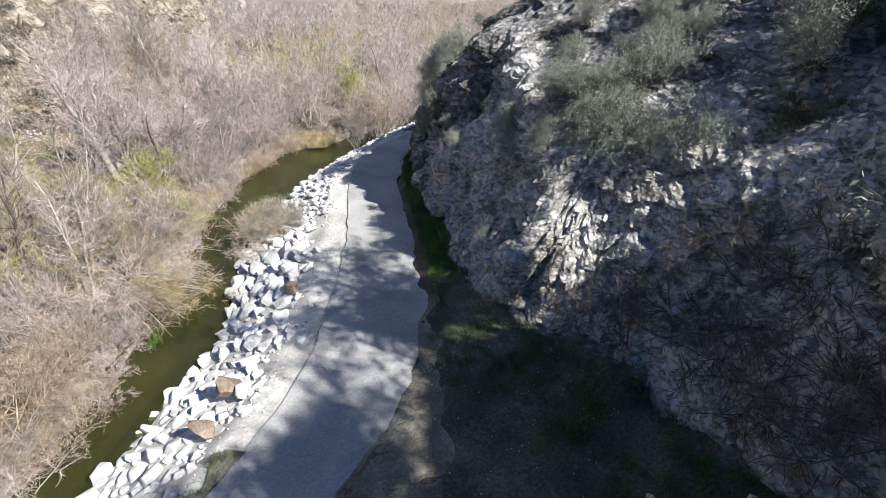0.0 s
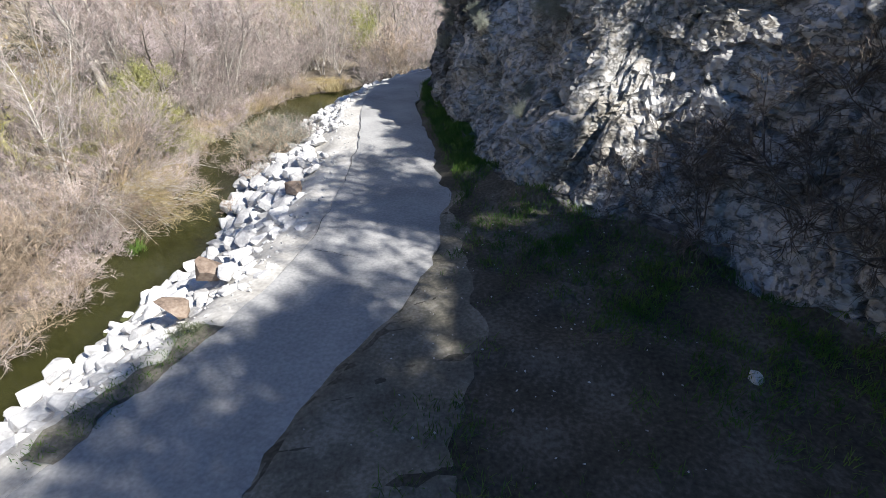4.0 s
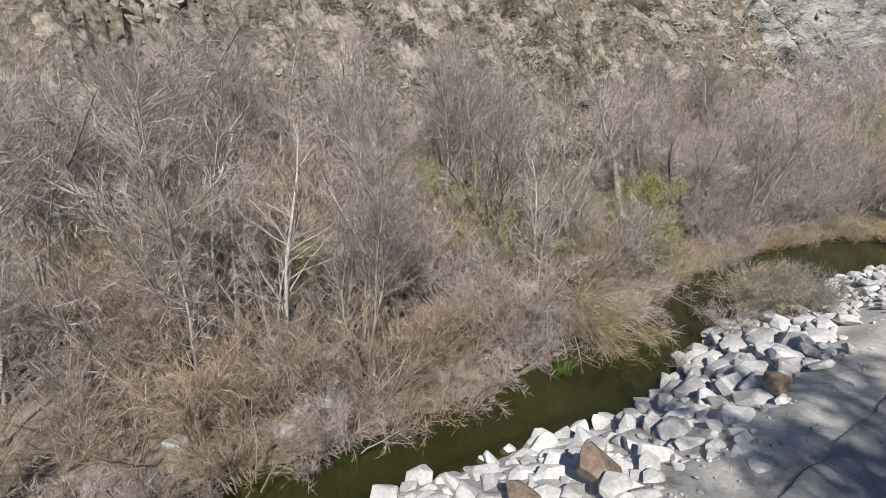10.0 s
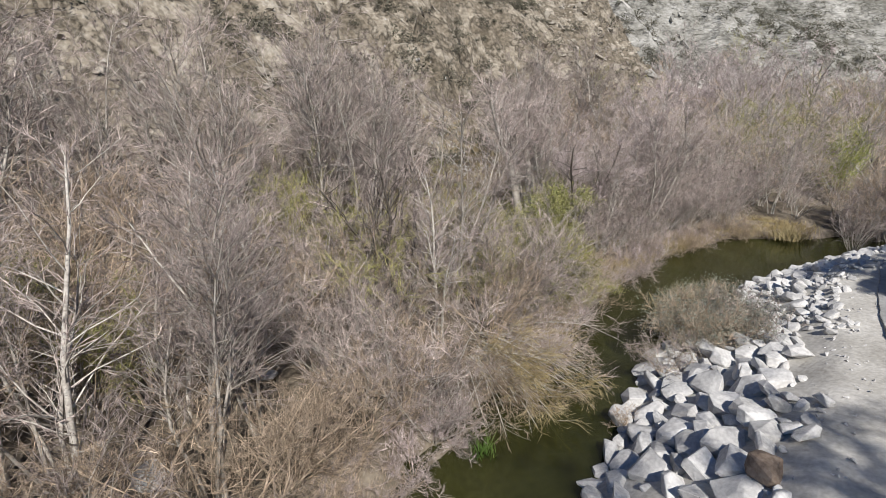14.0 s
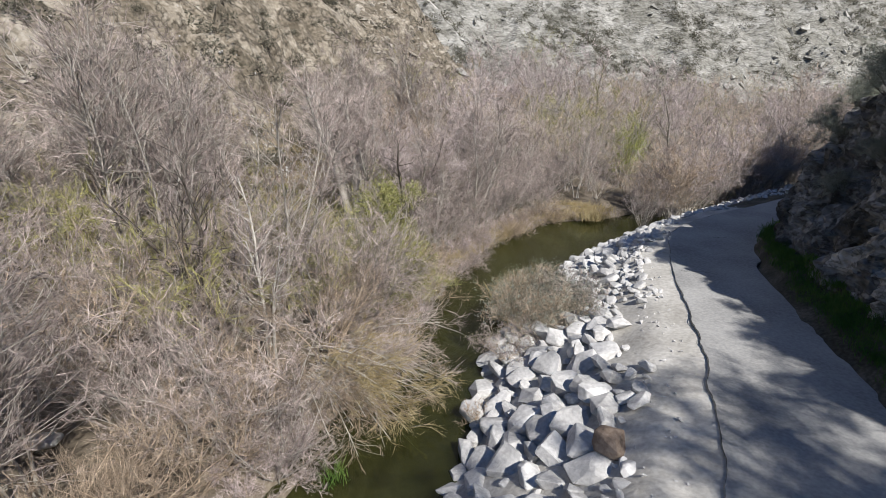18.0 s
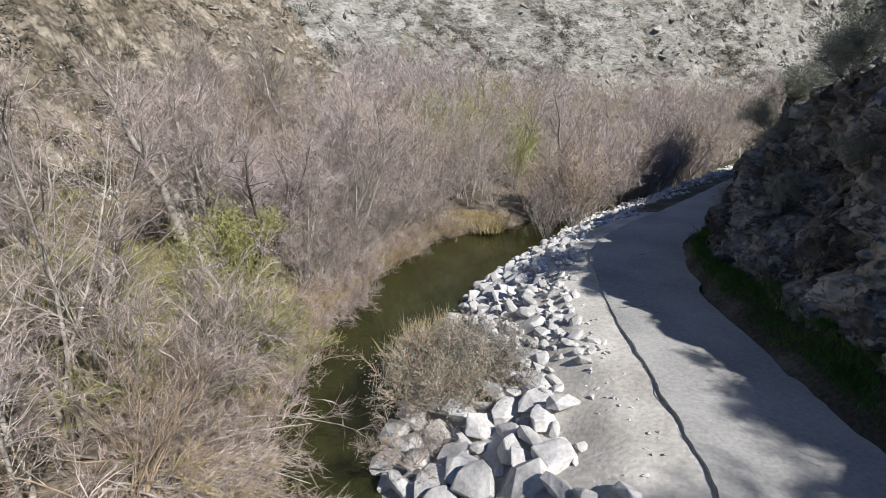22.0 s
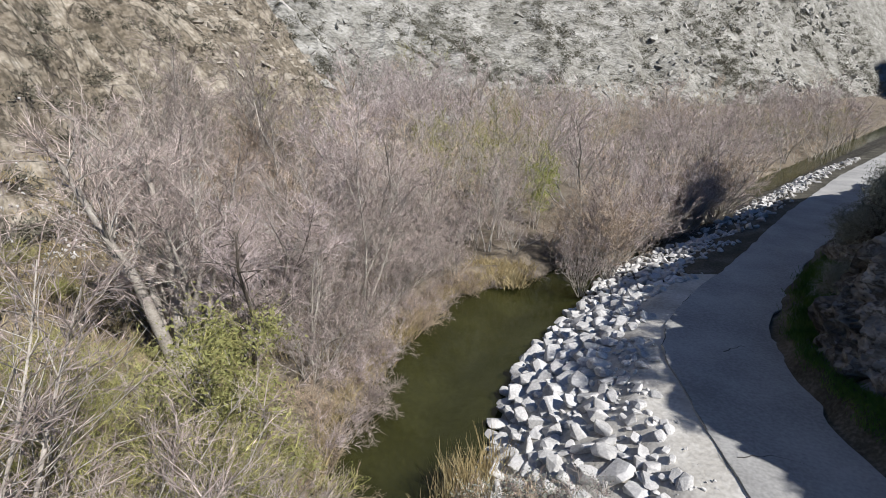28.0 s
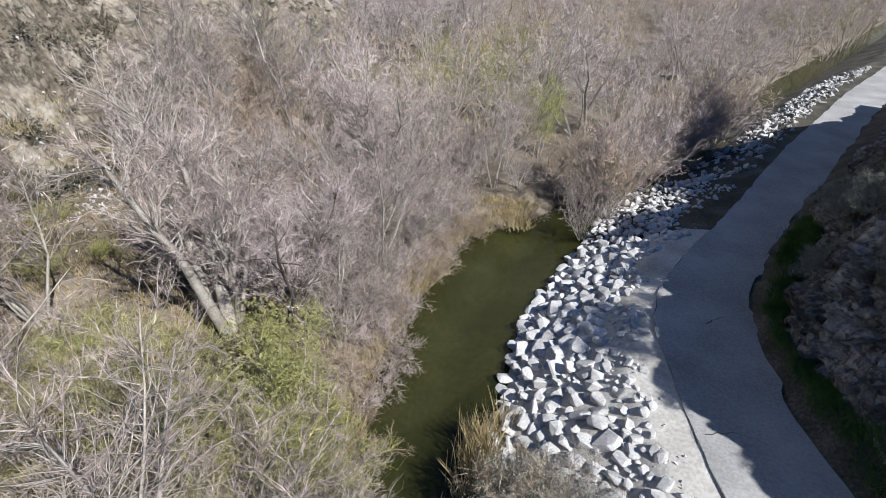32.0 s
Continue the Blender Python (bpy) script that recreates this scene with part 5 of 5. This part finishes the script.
for x, y, z, size, mat, label in [(-12.0, 16.1, -0.35, 1.25, M_BROWN_ROCK, "brown rounded boulder among white riprap"), (-11.95, 13.6, -0.35, 1.0, M_BROWN_ROCK, "dark brown boulder set in the riprap"), (-12.5, 24.3, -0.5, 0.9, M_BROWN_ROCK, "tan boulder among pale riprap"),
                                  (-11.2, 15.9, -0.2, 0.8, M_ROCK, "smooth white boulder beside a brown one"), (-13.6, 6.6, -0.75, 1.2, M_ROCK, "large white boulder above the river"), (-12.6, 5.2, -0.1, 0.9, M_ROCK, "white boulder in roadside grass"),
                                  (8.2, 12.0, 1.0, 1.1, M_ROCK, "white fallen boulder on the grassy verge"), (5.0, 12.2, 0.75, 0.4, M_ROCK, "small white stone on the verge"), (-8.3, 43.8, 0.75, 1.9, M_ROCK, "large pale boulder at the foot of the cliff"), (-8.5, 41.2, 0.45, 0.9, M_ROCK, "pale fallen rock on the verge"),
                                  (-46.0, 44.4, -1.6, 2.2, M_ROCK, "long pale boulder in the meadow clearing"), (-24.8, 12.3, -2.3, 1.1, M_ROCK, "pale boulder under the willow thicket"), (-21.8, 11.6, -2.7, 1.0, M_ROCK, "pale boulder at the thicket edge"),
                                  (-21.4, 6.2, -2.6, 1.0, M_ROCK, "white stone below bare bushes"), (-20.8, 9.6, -2.9, 0.9, M_ROCK, "white stone near the water"), (-27.8, 17.0, -2.0, 1.0, M_ROCK, "pale stone inside the thicket")]:
    ob = new("boulder", boulder_mesh("boulder", int(abs(x * 31 + y * 7)), mat, 26, 0.1))
    ob.matrix_world = Matrix.Translation((x, y, z)) @ Euler((0.2, 0.1, x)).to_matrix().to_4x4() @ Matrix.Scale(size, 4)
    tagged(ob, label, "boulder")

# broken rock standing out of the far hillside
hull = [[np.array([q.co[:] for q in me.vertices]), [tuple(q.vertices) for q in me.polygons]] for me in (boulder_mesh("crag", 950 + k, M_ROCKS, 9, 0.0) for k in range(5))]
for grey_part, mat, label in ((False, M_HILL_ROCK, "tan broken rock outcrops on the dry hillside"), (True, M_GREY_ROCK, "pale grey rock ledges on the far canyon wall")):
    v, f, base = [], [], 0
    rnd = np.random.RandomState(40 + grey_part)
    made = 0
    while made < (2600 if grey_part else 6500):
        yb = rnd.uniform(-10, 130) if not grey_part else rnd.uniform(70, 430)
        xb = float(HILL(yb)) - 3 - 85 * rnd.uniform(0, 1) ** 1.2
        side_ = (yb + 0.35 * xb) > 82
        if side_ != grey_part or float(fbm(xb * 0.045, yb * 0.045, 3, 19)) < rnd.uniform(-0.5, 0.5):
            continue
        size = (0.25 + 1.3 * rnd.uniform(0, 1) ** 2.4) * (1 + (1.3 * yb / 200 if grey_part else 0))
        hv, hf = hull[made % 5]
        m = Matrix.Translation((xb, yb, ground_z(xb, yb) + 0.05 * size)) @ Euler(rnd.uniform(-0.6, 0.6, 3) + np.array([0, 0.6, 0])).to_matrix().to_4x4() @ Matrix.Diagonal((size * rnd.uniform(0.6, 1.2), size * rnd.uniform(0.9, 1.8), size * rnd.uniform(0.6, 1.1), 1))
        mm = np.array(m)
        v.append(hv @ mm[:3, :3].T + mm[:3, 3])
        f.extend(tuple(i + base for i in q) for q in hf)
        base += len(hv)
        made += 1
    stuff("hillside_rocks", np.concatenate(v), f, mat, label, "rocks")

# loose stones on the verge, the clearing and the bar
v, f, base = [], [], 0
small = boulder_mesh("stone", 900, M_ROCKS, 10, 0.03)
for _ in range(1500):
    u = rr_.random()
    if u < 0.16:
        yb = rr_.uniform(6, 26)
        xb = float(ROAD_R(yb)) + rr_.uniform(0.2, 9)
        if xb > float(CLIFF(yb)) - 0.3:
            continue
        size = rr_.uniform(0.03, 0.10)
    elif u < 0.45:
        xb, yb, size = rr_.gauss(-50, 4), rr_.gauss(47, 3), rr_.uniform(0.1, 0.4)
    elif u < 0.8:
        yb = rr_.uniform(64, 110)
        xb, size = float(RIP(yb)) + rr_.uniform(-3.5, 1.0), rr_.uniform(0.25, 0.8)
    else:
        yb = rr_.uniform(5, 45)
        xb, size = float(RIP(yb)) + rr_.uniform(-0.6, 0.9), rr_.uniform(0.04, 0.2) 
        if xb > float(ROAD_L(yb)) - 0.1:
            continue
    m = Matrix.Translation((xb, yb, ground_z(xb, yb) + size * 0.1)) @ Euler((rr_.uniform(0, 6), rr_.uniform(0, 6), 0)).to_matrix().to_4x4() @ Matrix.Scale(size, 4)
    w = [m @ q.co for q in small.vertices]
    v.extend(w)
    f.extend(tuple(i + base for i in q.vertices) for q in small.polygons)
    base += len(w)
stuff("loose_stones", v, f, M_ROCKS, "scattered pale loose stones and gravel", "stones")

# ---- utility pole with two wires on the far slope ----
def rod(a, b, r0, r1, sides=8):
    a, b = Vector(a), Vector(b)
    d = (b - a).normalized()
    u = d.orthogonal().normalized()
    w = d.cross(u)
    v = [p + rad * (math.cos(k * math.tau / sides) * u + math.sin(k * math.tau / sides) * w) for p, rad in ((a, r0), (b, r1)) for k in range(sides)]
    f = [(k, (k + 1) % sides, sides + (k + 1) % sides, sides + k) for k in range(sides)] + [tuple(range(sides - 1, -1, -1)), tuple(range(sides, 2 * sides))]
    return v, f


pole = new("utility_pole")
pz = ground_z(-54, 18.6)
for pname, spec in (("post", ((-54, 18.6, pz - 0.5), (-54, 18.6, 9.6), 0.12, 0.09)), ("crossarm", ((-54, 17.6, 9.1), (-54, 19.6, 9.1), 0.07, 0.07))):
    ob = new(pname, mesh_of(pname, *rod(*spec), M_DARK_BARK))
    ob.parent = pole
tagged(pole, "dark wooden utility pole on the far slope", "utility pole")
for dy in (-0.9, 0.9):
    pts = [Vector((-54 - 6 * f, 18.6 + dy + (f * 90 - 30), 9.2 + 1.2 * f - 2.2 * f * (1 - f))) for f in np.linspace(0, 1, 13)]
    v, f, base = [], [], 0
    for a, b in zip(pts, pts[1:]):
        w, q = rod(a, b, 0.018, 0.018, 4)
        v.extend(w)
        f.extend(tuple(i + base for i in t) for t in q)
        base += len(w)
    tagged(new("power_line", mesh_of("power_line", v, f, M_DARK_BARK)), "thin dark power line above the valley", "cable")
